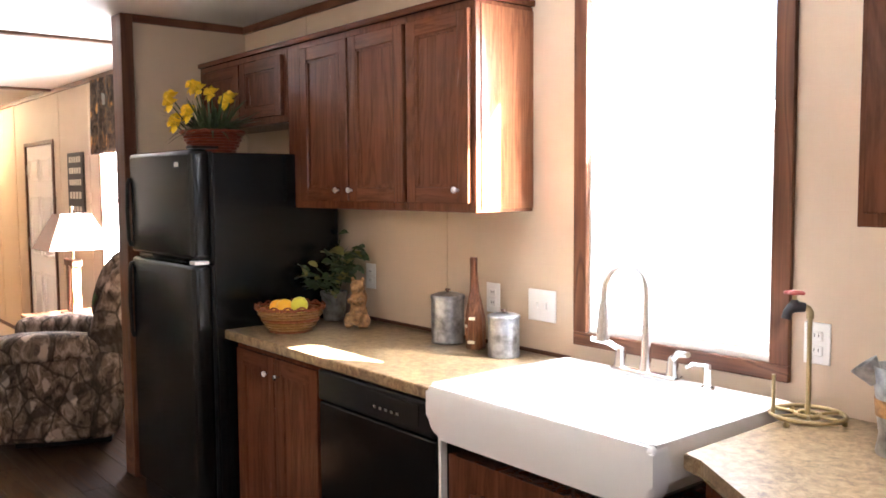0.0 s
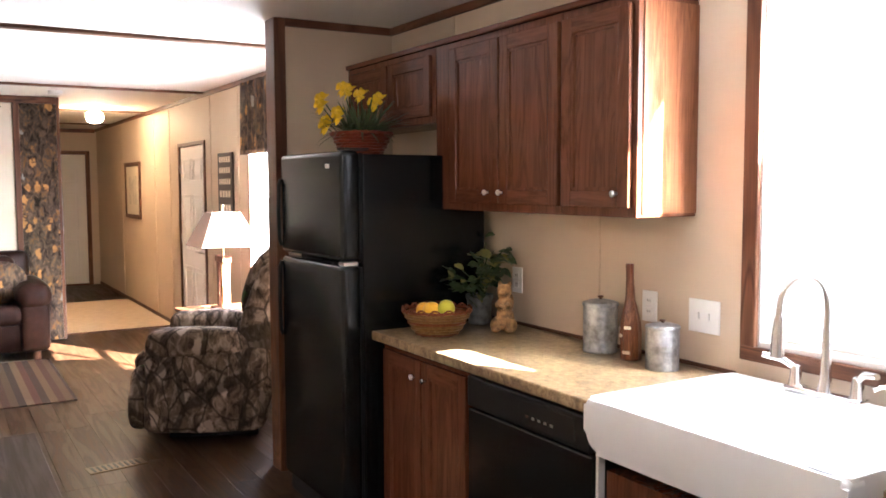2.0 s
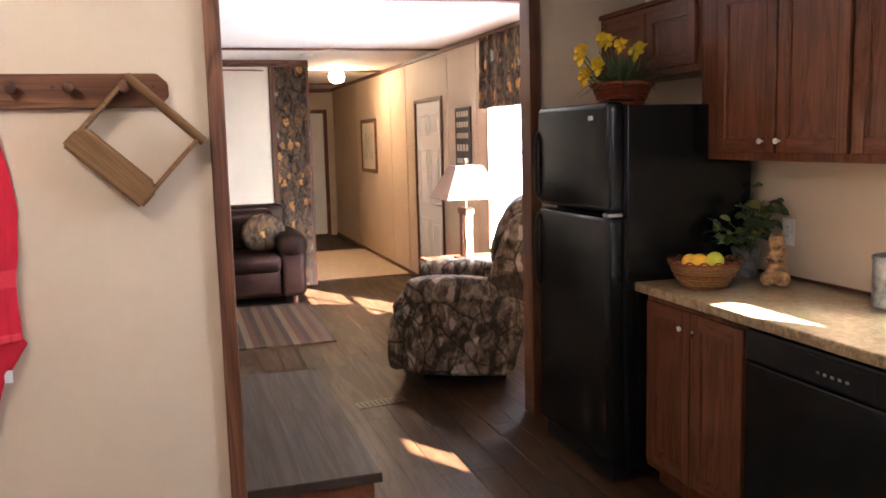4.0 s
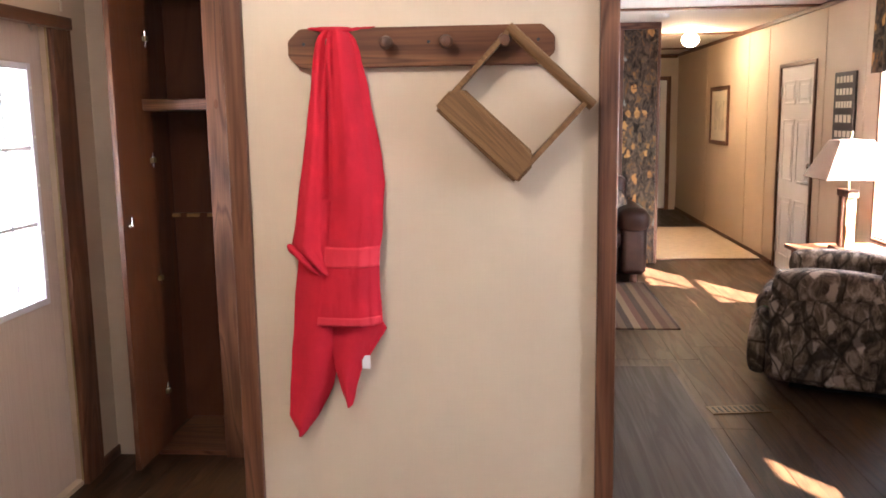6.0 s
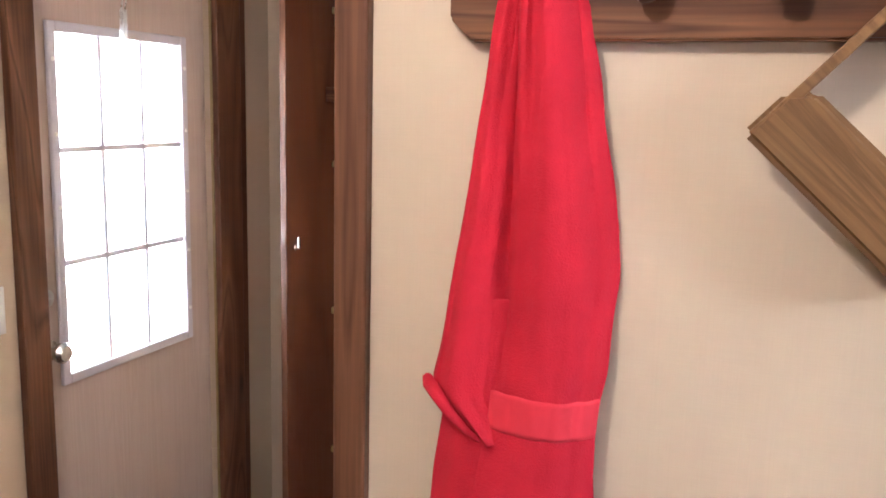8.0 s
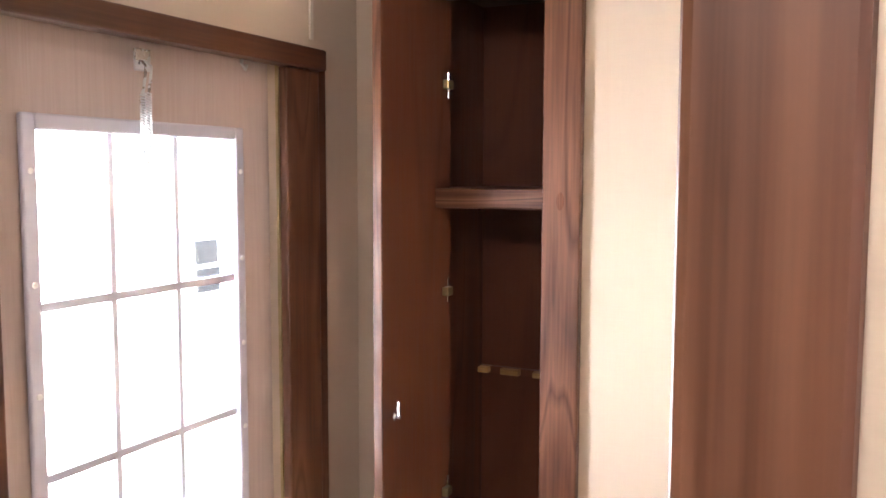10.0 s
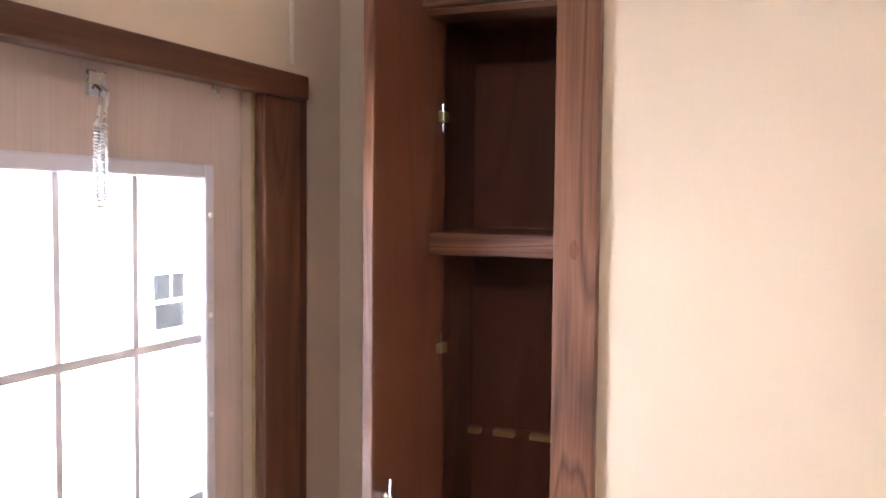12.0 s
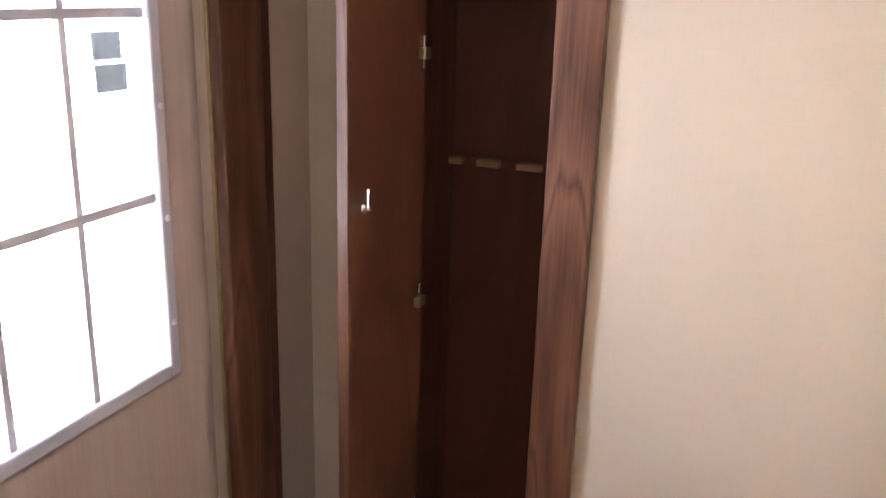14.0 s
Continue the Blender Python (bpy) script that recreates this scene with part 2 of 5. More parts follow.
M_CAB = wood("cherry_cabinet", (0.075, 0.024, 0.011), (0.120, 0.041, 0.019), (0.158, 0.060, 0.029), "z", 0.22, 8, 0.06)
M_CABX = wood("cherry_cabinet_rail", (0.075, 0.024, 0.011), (0.120, 0.041, 0.019), (0.158, 0.060, 0.029), "x", 0.22, 8, 0.06)
M_CLOSET = walnut("red_brown_closet_board", (0.070, 0.020, 0.008), (0.140, 0.044, 0.019), (0.175, 0.059, 0.026), "z", 0.42, 3.0, 3.0)
# cabinet cherry lightened: sun and window sheen on this side put into the colour
M_CABEND = wood("glossy_sun_lightened_cherry", (0.12, 0.042, 0.018), (0.20, 0.075, 0.034), (0.27, 0.112, 0.055), "z", 0.13, 11, 0.02)
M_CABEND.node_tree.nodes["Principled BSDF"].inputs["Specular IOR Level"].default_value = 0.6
M_RACK = walnut("stained_pine_board", (0.028, 0.008, 0.003), (0.125, 0.042, 0.014), (0.25, 0.105, 0.042), "y", 0.5, 6.0, 9.0, 0.3, 0.85)
M_BOX = wood("weathered_olive_wood", (0.115, 0.054, 0.018), (0.185, 0.094, 0.034), (0.25, 0.135, 0.052), "y", 0.6, 9, 0.4, 0.8)
M_OAK = wood("light_oak", (0.33, 0.17, 0.06), (0.45, 0.25, 0.10), (0.55, 0.34, 0.15), "y", 0.5, 12)
M_PLANK = wood("dark_vinyl_plank", (0.016, 0.0066, 0.0028), (0.050, 0.0225, 0.0095), (0.086, 0.042, 0.0185), "x", 0.38, 8, 0.10)
M_PLANK.node_tree.nodes["Principled BSDF"].inputs["Specular IOR Level"].default_value = 0.18
M_TABLE = wood("red_stained_table", (0.09, 0.025, 0.010), (0.19, 0.06, 0.025), (0.28, 0.10, 0.045), "x", 0.35, 10)
M_BLACK = paint("black_enamel", (0.0035, 0.0045, 0.0045), 0.20, 0.2, 700, 0.04, 0, 2, 0.36)
M_BLACKM = paint("black_plastic", (0.005, 0.005, 0.0055), 0.4, 0.2, 300, 0.1, 0, 2, 0.25)
M_WHITE = paint("white_paint", (0.78, 0.76, 0.72), 0.45, 0.04, 200, 0.06)
M_PLATE = paint("white_plastic", (0.80, 0.79, 0.76), 0.35, 0.02, 300, 0.03)
M_SINK = paint("white_porcelain", (0.86, 0.85, 0.84), 0.12, 0.015, 60, 0.0)
M_CHROME = paint("chrome", (0.90, 0.90, 0.90), 0.16, 0.03, 80, 0.0, 1.0)
M_NICKEL = paint("brushed_nickel", (0.62, 0.60, 0.56), 0.3, 0.05, 300, 0.05, 1.0)
M_GALV = paint("galvanised_tin", (0.36, 0.37, 0.385), 0.40, 0.45, 60, 0.15, 0.85, 34)
M_BRASS = paint("aged_brass", (0.42, 0.33, 0.17), 0.4, 0.15, 120, 0.1, 0.9, 20)
M_RED = paint("red_terry_cloth", (0.50, 0.019, 0.034), 0.95, 0.12, 420, 0.7, 0, 14, 0.1)
M_REDBAND = paint("red_woven_band", (0.60, 0.022, 0.040), 0.8, 0.05, 900, 0.3, 0, 9)
M_DOORIN = wood("pinkish_grain_door_skin", (0.46, 0.36, 0.31), (0.50, 0.395, 0.34), (0.54, 0.43, 0.375), "z", 0.5, 22, 0.2)
M_LAM = laminate("tan_stone_laminate")
M_BENCH = wood("grey_brown_laminate", (0.028, 0.0175, 0.012), (0.034, 0.021, 0.0145), (0.041, 0.026, 0.018), "x", 0.50, 18, 0.05)
M_BENCH.node_tree.nodes["Principled BSDF"].inputs["Specular IOR Level"].default_value = 0.14
M_CAMO = camo("bark_camouflage_upholstery", 6.2, 0.85, leafy=(0.34, 0.255, 0.20), leaf=1.0, share=0.6, lines=0.7)
M_CAMOW = camo("autumn_camouflage_cloth", 6.5, 0.55, leafy=(0.34, 0.17, 0.055), green=(0.24, 0.24, 0.22), leaf=1.0, share=0.5, lines=0.25)
M_LEATHER = leather("brown_leather")
M_CARPET = paint("beige_carpet", (0.50, 0.39, 0.27), 1.0, 0.10, 220, 1.0, 0, 12)
M_RUG = striped("striped_rug", ((0.022, 0.013, 0.009), (0.085, 0.052, 0.03), (0.045, 0.018, 0.012), (0.065, 0.038, 0.022), (0.02, 0.012, 0.009), (0.11, 0.075, 0.045), (0.06, 0.022, 0.014)), 0.36, "y")
M_SHADE = paint("linen_lampshade", (0.34, 0.22, 0.155), 0.9, 0.05, 300, 0.4)
M_LEAF = paint("dull_green_leaf", (0.055, 0.085, 0.030), 0.5, 0.4, 60, 0.2, 0, 30)
M_LEAFY = paint("yellow_green_leaf", (0.22, 0.20, 0.05), 0.5, 0.3, 60, 0.2, 0, 30)
M_YELLOW = paint("yellow_petal", (0.85, 0.58, 0.012), 0.6, 0.12, 90, 0.1, 0, 40)
M_WICKER = wood("red_brown_wicker", (0.10, 0.025, 0.010), (0.22, 0.06, 0.022), (0.32, 0.11, 0.045), "x", 0.5, 60)
M_WICKERR = wood("red_stained_wicker", (0.07, 0.012, 0.006), (0.20, 0.032, 0.012), (0.34, 0.075, 0.028), "x", 0.35, 60)
M_WICKERT = wood("tan_wicker", (0.11, 0.05, 0.016), (0.24, 0.125, 0.042), (0.38, 0.22, 0.085), "x", 0.5, 60)
M_LEMON = paint("orange_and_lemon_peel", (0.86, 0.47, 0.02), 0.4, 0.1, 160, 0.5, 0, 9)
M_LIME = paint("greenish_lemon_peel", (0.62, 0.58, 0.04), 0.4, 0.15, 160, 0.5, 0, 9)
M_FUR = paint("carved_tan_squirrel", (0.36, 0.20, 0.080), 0.75, 0.70, 110, 0.9, 0, 38)
M_BOTTLE = wood("turned_brown_wood", (0.07, 0.022, 0.008), (0.16, 0.055, 0.022), (0.24, 0.10, 0.045), "z", 0.3, 20)
M_GROUND = paint("pale_gravel_ground", (0.52, 0.49, 0.44), 0.95, 0.12, 30, 0.5, 0, 0.8)
M_SIDING = paint("white_siding", (0.78, 0.77, 0.74), 0.6, 0.03, 90, 0.1)
M_DARKGLASS = paint("dark_window_glass", (0.0105, 0.0108, 0.0110), 0.5, 0.3, 5, 0.0, 0, 3, 0.02)
M_IVORY = paint("ivory_wall_panel", (0.66, 0.58, 0.46), 0.6, 0.03, 200, 0.1)
M_BULB = glow("lit_globe", (1.0, 0.72, 0.42), 4.2)
M_FILLBULB = glow("added_kitchen_globe", (1.0, 0.86, 0.70), 3.1)
# white frame plastic, its backlit shade put into the lilac grey
M_FRAME = paint("white_plastic_in_shade", (0.56, 0.53, 0.58), 0.4, 0.03, 200, 0.03)
M_ZINC = paint("zinc_plated_steel", (0.50, 0.49, 0.48), 0.28, 0.15, 200, 0.05, 1.0, 30)
# white muntins greyed in colour, as they stand dark against the daylight
M_MUNTIN = paint("backlit_white_muntin", (0.66, 0.62, 0.68), 0.5, 0.05, 200, 0.03)
M_PAPER = paint("print_on_paper", (0.55, 0.50, 0.40), 0.7, 0.3, 60, 0.0, 0, 12)
M_DARKSIGN = paint("dark_sign_board", (0.05, 0.04, 0.035), 0.6, 0.2, 60, 0.1)
M_CREAM = paint("cream_lettering", (0.65, 0.58, 0.46), 0.7, 0.1, 90, 0.05)
M_RUST = paint("dark_red_iron", (0.28, 0.05, 0.04), 0.5, 0.3, 90, 0.3, 0.2, 30)
M_IRON = paint("dark_grey_iron", (0.035, 0.035, 0.04), 0.5, 0.3, 90, 0.3, 0.6, 30)


def pane_glass():
    m, nt, b = shader("window_glass", 0.02)
    b.inputs["Transmission Weight"].default_value, b.inputs["IOR"].default_value = 1.0, 1.45
    b.inputs["Base Color"].default_value = (0.97, 0.98, 0.97, 1)
    return m


M_GLASS = pane_glass()


def screen_mesh():
    m, nt, b = shader("insect_screen", 0.8)
    b.inputs["Base Color"].default_value = (0.30, 0.30, 0.30, 1)
    tr, mx = nt.nodes.new("ShaderNodeBsdfTransparent"), nt.nodes.new("ShaderNodeMixShader")
    mx.inputs[0].default_value = 0.84
    nt.links.new(tr.outputs[0], mx.inputs[1])
    nt.links.new(b.outputs[0], mx.inputs[2])
    nt.links.new(mx.outputs[0], nt.nodes["Material Output"].inputs[0])
    return m


M_SCREEN = screen_mesh()
# mesh helpers
def box(bm, x0, x1, y0, y1, z0, z1, r=0.0, seg=2, m=None):
    mat = Matrix.Translation(((x0 + x1) / 2, (y0 + y1) / 2, (z0 + z1) / 2)) @ Matrix.Diagonal((abs(x1 - x0), abs(y1 - y0), abs(z1 - z0), 1))
    vs = bmesh.ops.create_cube(bm, size=1.0, matrix=mat)["verts"]
    if r:
        es = list({e for v in vs for e in v.link_edges})
        vs = [v for v in bmesh.ops.bevel(bm, geom=es, offset=r, segments=seg, affect="EDGES", profile=0.5)["verts"]] or vs
    if m is not None:
        done = {v for v in vs if v.is_valid}
        for v in list(done):
            for e in v.link_edges:
                done.update(e.verts)
        bmesh.ops.transform(bm, matrix=m, verts=list(done))
    return bm


def rod(bm, a, b, r0, r1=None, seg=14):
    a, b = Vector(a), Vector(b)
    q = (b - a).to_track_quat("Z", "Y").to_matrix().to_4x4()
    bmesh.ops.create_cone(bm, cap_ends=True, segments=seg, radius1=r0, radius2=r0 if r1 is None else r1, depth=(b - a).length, matrix=Matrix.Translation((a + b) / 2) @ q)
    return bm


def turned(bm, prof, seg=28, m=Matrix()):
    """A body turned about z from (radius, height) pairs."""
    rows = []
    for r, z in prof:
        rows.append([bm.verts.new(m @ Vector((r * math.cos(2 * math.pi * k / seg), r * math.sin(2 * math.pi * k / seg), z))) for k in range(seg)])
    for a, b in zip(rows, rows[1:]):
        for k in range(seg):
            bm.faces.new((a[k], a[(k + 1) % seg], b[(k + 1) % seg], b[k]))
    bm.faces.new(rows[0][::-1])
    bm.faces.new(rows[-1])
    return bm


def blob(bm, c, r, m=Matrix(), seg=16):
    bmesh.ops.create_uvsphere(bm, u_segments=seg, v_segments=max(6, seg // 2), radius=1.0, matrix=m @ Matrix.Translation(c) @ Matrix.Diagonal((*(r if hasattr(r, "__len__") else (r, r, r)), 1)))
    return bm


def pipe(bm, pts, r, seg=10):
    """A round bar along a line of points."""
    pts = [Vector(p) for p in pts]
    rings, side = [], None
    for i, p in enumerate(pts):
        d = (pts[min(i + 1, len(pts) - 1)] - pts[max(i - 1, 0)]).normalized()
        side = d.orthogonal() if side is None else side - d * side.dot(d)
        side.normalize()
        up = d.cross(side)
        rad = r[i] if hasattr(r, "__len__") else r
        rings.append([bm.verts.new(p + rad * (math.cos(2 * math.pi * k / seg) * side + math.sin(2 * math.pi * k / seg) * up)) for k in range(seg)])
    for a, b in zip(rings, rings[1:]):
        for k in range(seg):
            bm.faces.new((a[k], a[(k + 1) % seg], b[(k + 1) % seg], b[k]))
    bm.faces.new(rings[0][::-1])
    bm.faces.new(rings[-1])
    return bm


def prism(bm, pts, a0, a1, axis="x"):
    """A flat outline given thickness along an axis; pts are the two other coordinates in order."""
    k = "xyz".index(axis)

    def at(p, h):
        v = list(p)
        v.insert(k, h)
        return bm.verts.new(v)
    lo, hi = [at(p, a0) for p in pts], [at(p, a1) for p in pts]
    n = len(pts)
    for i in range(n):
        bm.faces.new((lo[i], lo[(i + 1) % n], hi[(i + 1) % n], hi[i]))
    bm.faces.new(lo[::-1])
    bm.faces.new(hi)
    return bm


def part(name, bm, material, parent=None, label="", smooth=False):
    bmesh.ops.recalc_face_normals(bm, faces=bm.faces)
    me = bpy.data.meshes.new(name)
    bm.to_mesh(me)
    bm.free()
    me.materials.append(material)
    if smooth:
        for p in me.polygons:
            p.use_smooth = True
        me.set_sharp_from_angle(angle=radians(38))
    ob = new(name, me)
    ob.parent = parent
    return tagged(ob, label)


def thing(name, label, category, m=None, group=""):
    ob = new(name)
    ob.empty_display_size = 0.1
    if m is not None:
        ob.matrix_world = m
    return tagged(ob, label, category, group)


def nb():
    return bmesh.new()


def one(name, bm, material, label, category, m=None, smooth=False, kind="", group=""):
    ob = part(name, bm, material, None, "", smooth)
    if m is not None:
        ob.matrix_world = m
    return tagged(ob, label, category, group, kind)


def structure(name, bm, material, label, parent=None, smooth=False):
    ob = part(name, bm, material, parent, label, smooth)
    if parent is None:
        tagged(ob, label, "structure", "", "structure")
    return ob


def wall_cells(bm, a0, a1, b0, b1, holes, along, z1):
    """A wall from a0 to a1 along x or y, b0 to b1 thick, with holes (a0, a1, z0, z1)."""
    cuts = sorted({a0, a1, *[h[0] for h in holes], *[h[1] for h in holes]})
    for p, q in zip(cuts, cuts[1:]):
        spans, z = [], 0.0
        for h in sorted((h for h in holes if h[0] <= p + 1e-6 and h[1] >= q - 1e-6), key=lambda h: h[2]):
            spans.append((z, h[2]))
            z = h[3]
        spans.append((z, z1))
        for u, v in spans:
            if v - u > 1e-4:
                if along == "x":
                    box(bm, p, q, b0, b1, u, v)
                else:
                    box(bm, b0, b1, p, q, u, v)
    return bm
# the large structure: a single-wide manufactured home, long along x
YN, YS, XE, XW, H = 2.10, -2.388, 1.75, -13.9, 2.43
KWIN = (-1.33, -0.64, 1.025, 2.25)
LWIN = (-6.40, -4.75, 0.62, 2.12)
FDOOR = (-8.72, -7.78, 0.0, 1.95)
EDOOR = (-3.389, -2.639, 0.02, 1.945)
# opening made up to go with the east fill lamp
ADDWIN = (-0.35, 0.85, 1.25, 2.15)
floor_slab = structure("floor", box(nb(), XW - 0.15, XE + 0.15, YS - 0.15, YN + 0.15, -0.12, -0.004), M_PLANK, "dark brown wood-look plank floor")
structure("ceiling", box(nb(), XW - 0.15, XE + 0.15, YS - 0.15, YN + 0.15, H, H + 0.15), M_CEIL, "flat white textured ceiling")
wall_north = structure("wall_north", wall_cells(nb(), XW, XE, YN, YN + 0.12, [KWIN, LWIN, FDOOR], "x", H), M_WALL, "tan vinyl panelled outer wall with seams")
wall_south = structure("wall_south", wall_cells(nb(), XW, XE, YS - 0.12, YS, [EDOOR], "x", H), M_WALL, "tan vinyl panelled outer wall with the entry door")
structure("wall_east", wall_cells(nb(), YS - 0.12, YN + 0.12, XE, XE + 0.12, [ADDWIN], "y", H), M_WALL, "tan panelled end wall")
wall_west = structure("wall_west", wall_cells(nb(), YS - 0.12, YN + 0.12, XW - 0.12, XW, [(1.10, 1.93, 0, 2.03)], "y", H), M_WALL, "tan end wall of the hallway")
# boxed-in utility core with the towel wall
structure("wall_towel", box(nb(), -2.12, -2.018, -1.21, -0.305, 0, H), M_WALL, "tan vinyl partition wall")
structure("wall_core", box(nb(), -3.718, -2.12, -1.02, -0.305, 0, H), M_WALL, "tan side wall of the utility core")
structure("wall_closet", wall_cells(nb(), YS, -1.0, -3.817, -3.717, [(-2.201, -1.863, 0.0, 2.14)], "y", H), M_WALL, "tan wall with a narrow closet opening")
bm = nb()
box(bm, -4.257, -4.197, -2.355, -1.645, 0, H)
structure("closet_back", bm, M_CLOSET, "red-brown closet back panel")
structure("closet_side_south", box(nb(), -4.197, -3.817, -2.355, -2.235, 0, H), M_CLOSET, "dark red-brown closet side panel")
structure("closet_side_north", box(nb(), -4.197, -3.817, -1.765, -1.645, 0, H), M_CLOSET, "dark red-brown closet side panel")
structure("closet_floor", box(nb(), -4.197, -3.722, -2.199, -1.865, 0, 0.02), M_TRIMY, "dark wooden closet floor")
structure("closet_top", box(nb(), -4.197, -3.817, -2.235, -1.765, 2.18, 2.24), M_CLOSET, "dark closet top panel")
structure("closet_shelf", box(nb(), -4.197, -3.739, -2.235, -1.765, 1.593, 1.644, 0.004), M_TRIMY, "greyish brown wooden closet shelf")
structure("closet_lintel", box(nb(), -3.815, -3.719, -2.199, -1.865, 2.126, 2.139), M_TRIMY, "dark lining of the closet head")
# partition beside the refrigerator
structure("wall_fridge", box(nb(), -3.98, -3.875, 1.46, YN, 0, H), M_WALL, "short tan partition beside the refrigerator")
# partition between the living room and the hall
structure("wall_living", box(nb(), -9.02, -8.90, YS, 0.58, 0, H), M_IVORY, "pale partition wall behind the couch")
structure("wall_hall", box(nb(), XW, -8.90, 0.72, 0.93, 0, H), M_WALL, "tan hallway side wall")
bm = nb()
box(bm, -9.02, -8.885, 0.58, 0.945, 0.0, H, 0.004)
structure("camouflage_panel", bm, M_CAMOW, "column end wrapped in autumn camouflage print")
# trim boards
def board(name, x0, x1, y0, y1, z0, z1, mat, label="dark walnut-stained trim board", r=0.004, parent=None):
    return structure(name, box(nb(), x0, x1, y0, y1, z0, z1, r), mat, label, parent)


board("trim_towel_south", -2.038, -2.0, -1.219, -1.172, 0, H, M_TRIM)
board("trim_towel_north", -2.038, -2.0, -0.345, -0.30, 0, H, M_TRIM)
board("trim_fridge_post", -3.99, -3.855, 1.395, 1.46, 0, H, M_TRIM)
board("trim_fridge_base", -3.874, -3.862, 1.46, YN, 0, 0.05, M_TRIMY)
closet_board = board("trim_closet_north", -3.719, -3.692, -1.863, -1.77, 0, 2.225, M_TRIM)
part("knot", turned(nb(), ((0.013, 0.0), (0.011, 0.0008), (0.005, 0.0010)), 20, pose(-3.6922, -1.818, 1.617, 0, 90, 0) @ Matrix.Diagonal((1.7, 0.8, 1, 1))), M_BOTTLE, closet_board, "dark oval knot")
board("trim_closet_top", -3.719, -3.694, -2.215, -1.864, 2.14, 2.223, M_TRIMY)
board("trim_closet_south", -3.719, -3.692, -2.266, -2.204, 0, 2.14, M_TRIM)
board("trim_column_south", -9.02, -8.87, 0.545, 0.60, 0, H, M_TRIM)
board("trim_column_north", -9.02, -8.87, 0.935, 0.965, 0, H, M_TRIM)
board("trim_column_top", -8.90, -8.868, YS, 0.965, H - 0.07, H, M_TRIMY)
# crown and base mouldings
board("crown_north", XW, XE, YN - 0.022, YN, H - 0.042, H, M_TRIMX, "thin dark ceiling moulding")
board("crown_fridge", -3.875, -3.853, 1.46, YN - 0.022, H - 0.042, H, M_TRIMY, "thin dark ceiling moulding")
board("crown_south", XW, XE, YS, YS + 0.022, H - 0.042, H, M_TRIMX, "thin dark ceiling moulding")
board("crown_towel", -2.018, -2.003, -1.172, -0.345, H - 0.03, H, M_TRIMY, "thin dark ceiling moulding")
board("crown_hall", XW, -9.02, 0.93, 0.95, H - 0.042, H, M_TRIMX, "thin dark ceiling moulding")
board("crown_west", XW, XW + 0.022, 0.95, YN - 0.022, H - 0.06, H, M_TRIMY, "thin dark ceiling moulding")
board("baseboard_north", -7.70, -3.99, YN - 0.012, YN, 0, 0.05, M_TRIMX, "low dark baseboard")
board("baseboard_hall", XW, -8.80, YN - 0.012, YN, 0, 0.05, M_TRIMX, "low dark baseboard")
board("baseboard_south", -3.719, -3.539, YS, YS + 0.012, 0, 0.05, M_TRIMX, "low dark baseboard")
for i, x in enumerate((-4.78, -7.72, -10.25, -12.6)):
    board("ceiling_batten_%d" % (i + 1), x - 0.04, x + 0.04, -2.36 if x > -9 else 0.96, YN - 0.022, H - 0.018, H, M_TRIMY, "dark batten across the ceiling")
# seams between the wall panels
for x in (-11.9, -9.9, -9.15, -7.28 - 0.28, -6.72, -3.2, -2.1):
    structure("seam_strip", box(nb(), x - 0.008, x + 0.008, YN - 0.005, YN, 0.05, H - 0.042, 0.002), M_WALL, "tan panel seam strip")
structure("seam_strip", box(nb(), -3.515, -3.501, YS, YS + 0.006, 2.0, H - 0.042, 0.002), M_CREAM, "pale panel seam strip")
# the hallway carpet
structure("carpet", box(nb(), -11.7, -9.15, 0.93, YN, -0.004, 0.012, 0.004), M_CARPET, "beige cut-pile carpet in the hallway")
board("carpet_strip", -9.15, -9.12, 0.945, YN - 0.012, -0.004, 0.01, M_TRIMY, "dark carpet edge strip")


def window_unit(name, x0, x1, z0, z1, label, screen, mull=()):
    """A white sash window in the north wall, with walnut casing."""
    w = tagged(new(name), label, "window", "", "structure")
    rail = z0 + (z1 - z0) * 0.545
    for n, a in (("jamb", (x0 - 0.0, x0 + 0.012)), ("jamb", (x1 - 0.012, x1))):
        part(n, box(nb(), a[0], a[1], YN + 0.0, YN + 0.118, z0, z1, 0.003), M_WHITE, w)
    part("sill", box(nb(), x0 + 0.012, x1 - 0.012, YN, YN + 0.118, z0, z0 + 0.02, 0.003), M_WHITE, w)
    part("head", box(nb(), x0 + 0.012, x1 - 0.012, YN, YN + 0.118, z1 - 0.02, z1, 0.003), M_WHITE, w)
    xs = [x0 + 0.012, *mull, x1 - 0.012]
    for a, b in zip(xs, xs[1:]):
        for za, zb, y in ((z0 + 0.02, rail + 0.015, YN + 0.05), (rail - 0.015, z1 - 0.02, YN + 0.08)):
            f = nb()
            for bx in ((a, a + 0.02, za, zb), (b - 0.02, b, za, zb), (a + 0.02, b - 0.02, za, za + 0.024), (a + 0.02, b - 0.02, zb - 0.024, zb)):
                box(f, bx[0], bx[1], y, y + 0.026, bx[2], bx[3], 0.003)
            sash = part("sash", f, M_WHITE, w)
            g = part("pane", box(nb(), a + 0.016, b - 0.016, y + 0.011, y + 0.015, za + 0.024, zb - 0.024), M_GLASS, sash)
            g.visible_shadow = False
        if screen:
            part("insect_screen", box(nb(), a + 0.002, b - 0.002, YN + 0.112, YN + 0.113, z0 + 0.022, rail), M_SCREEN, w, "fine grey mesh over the lower sash")
    return w


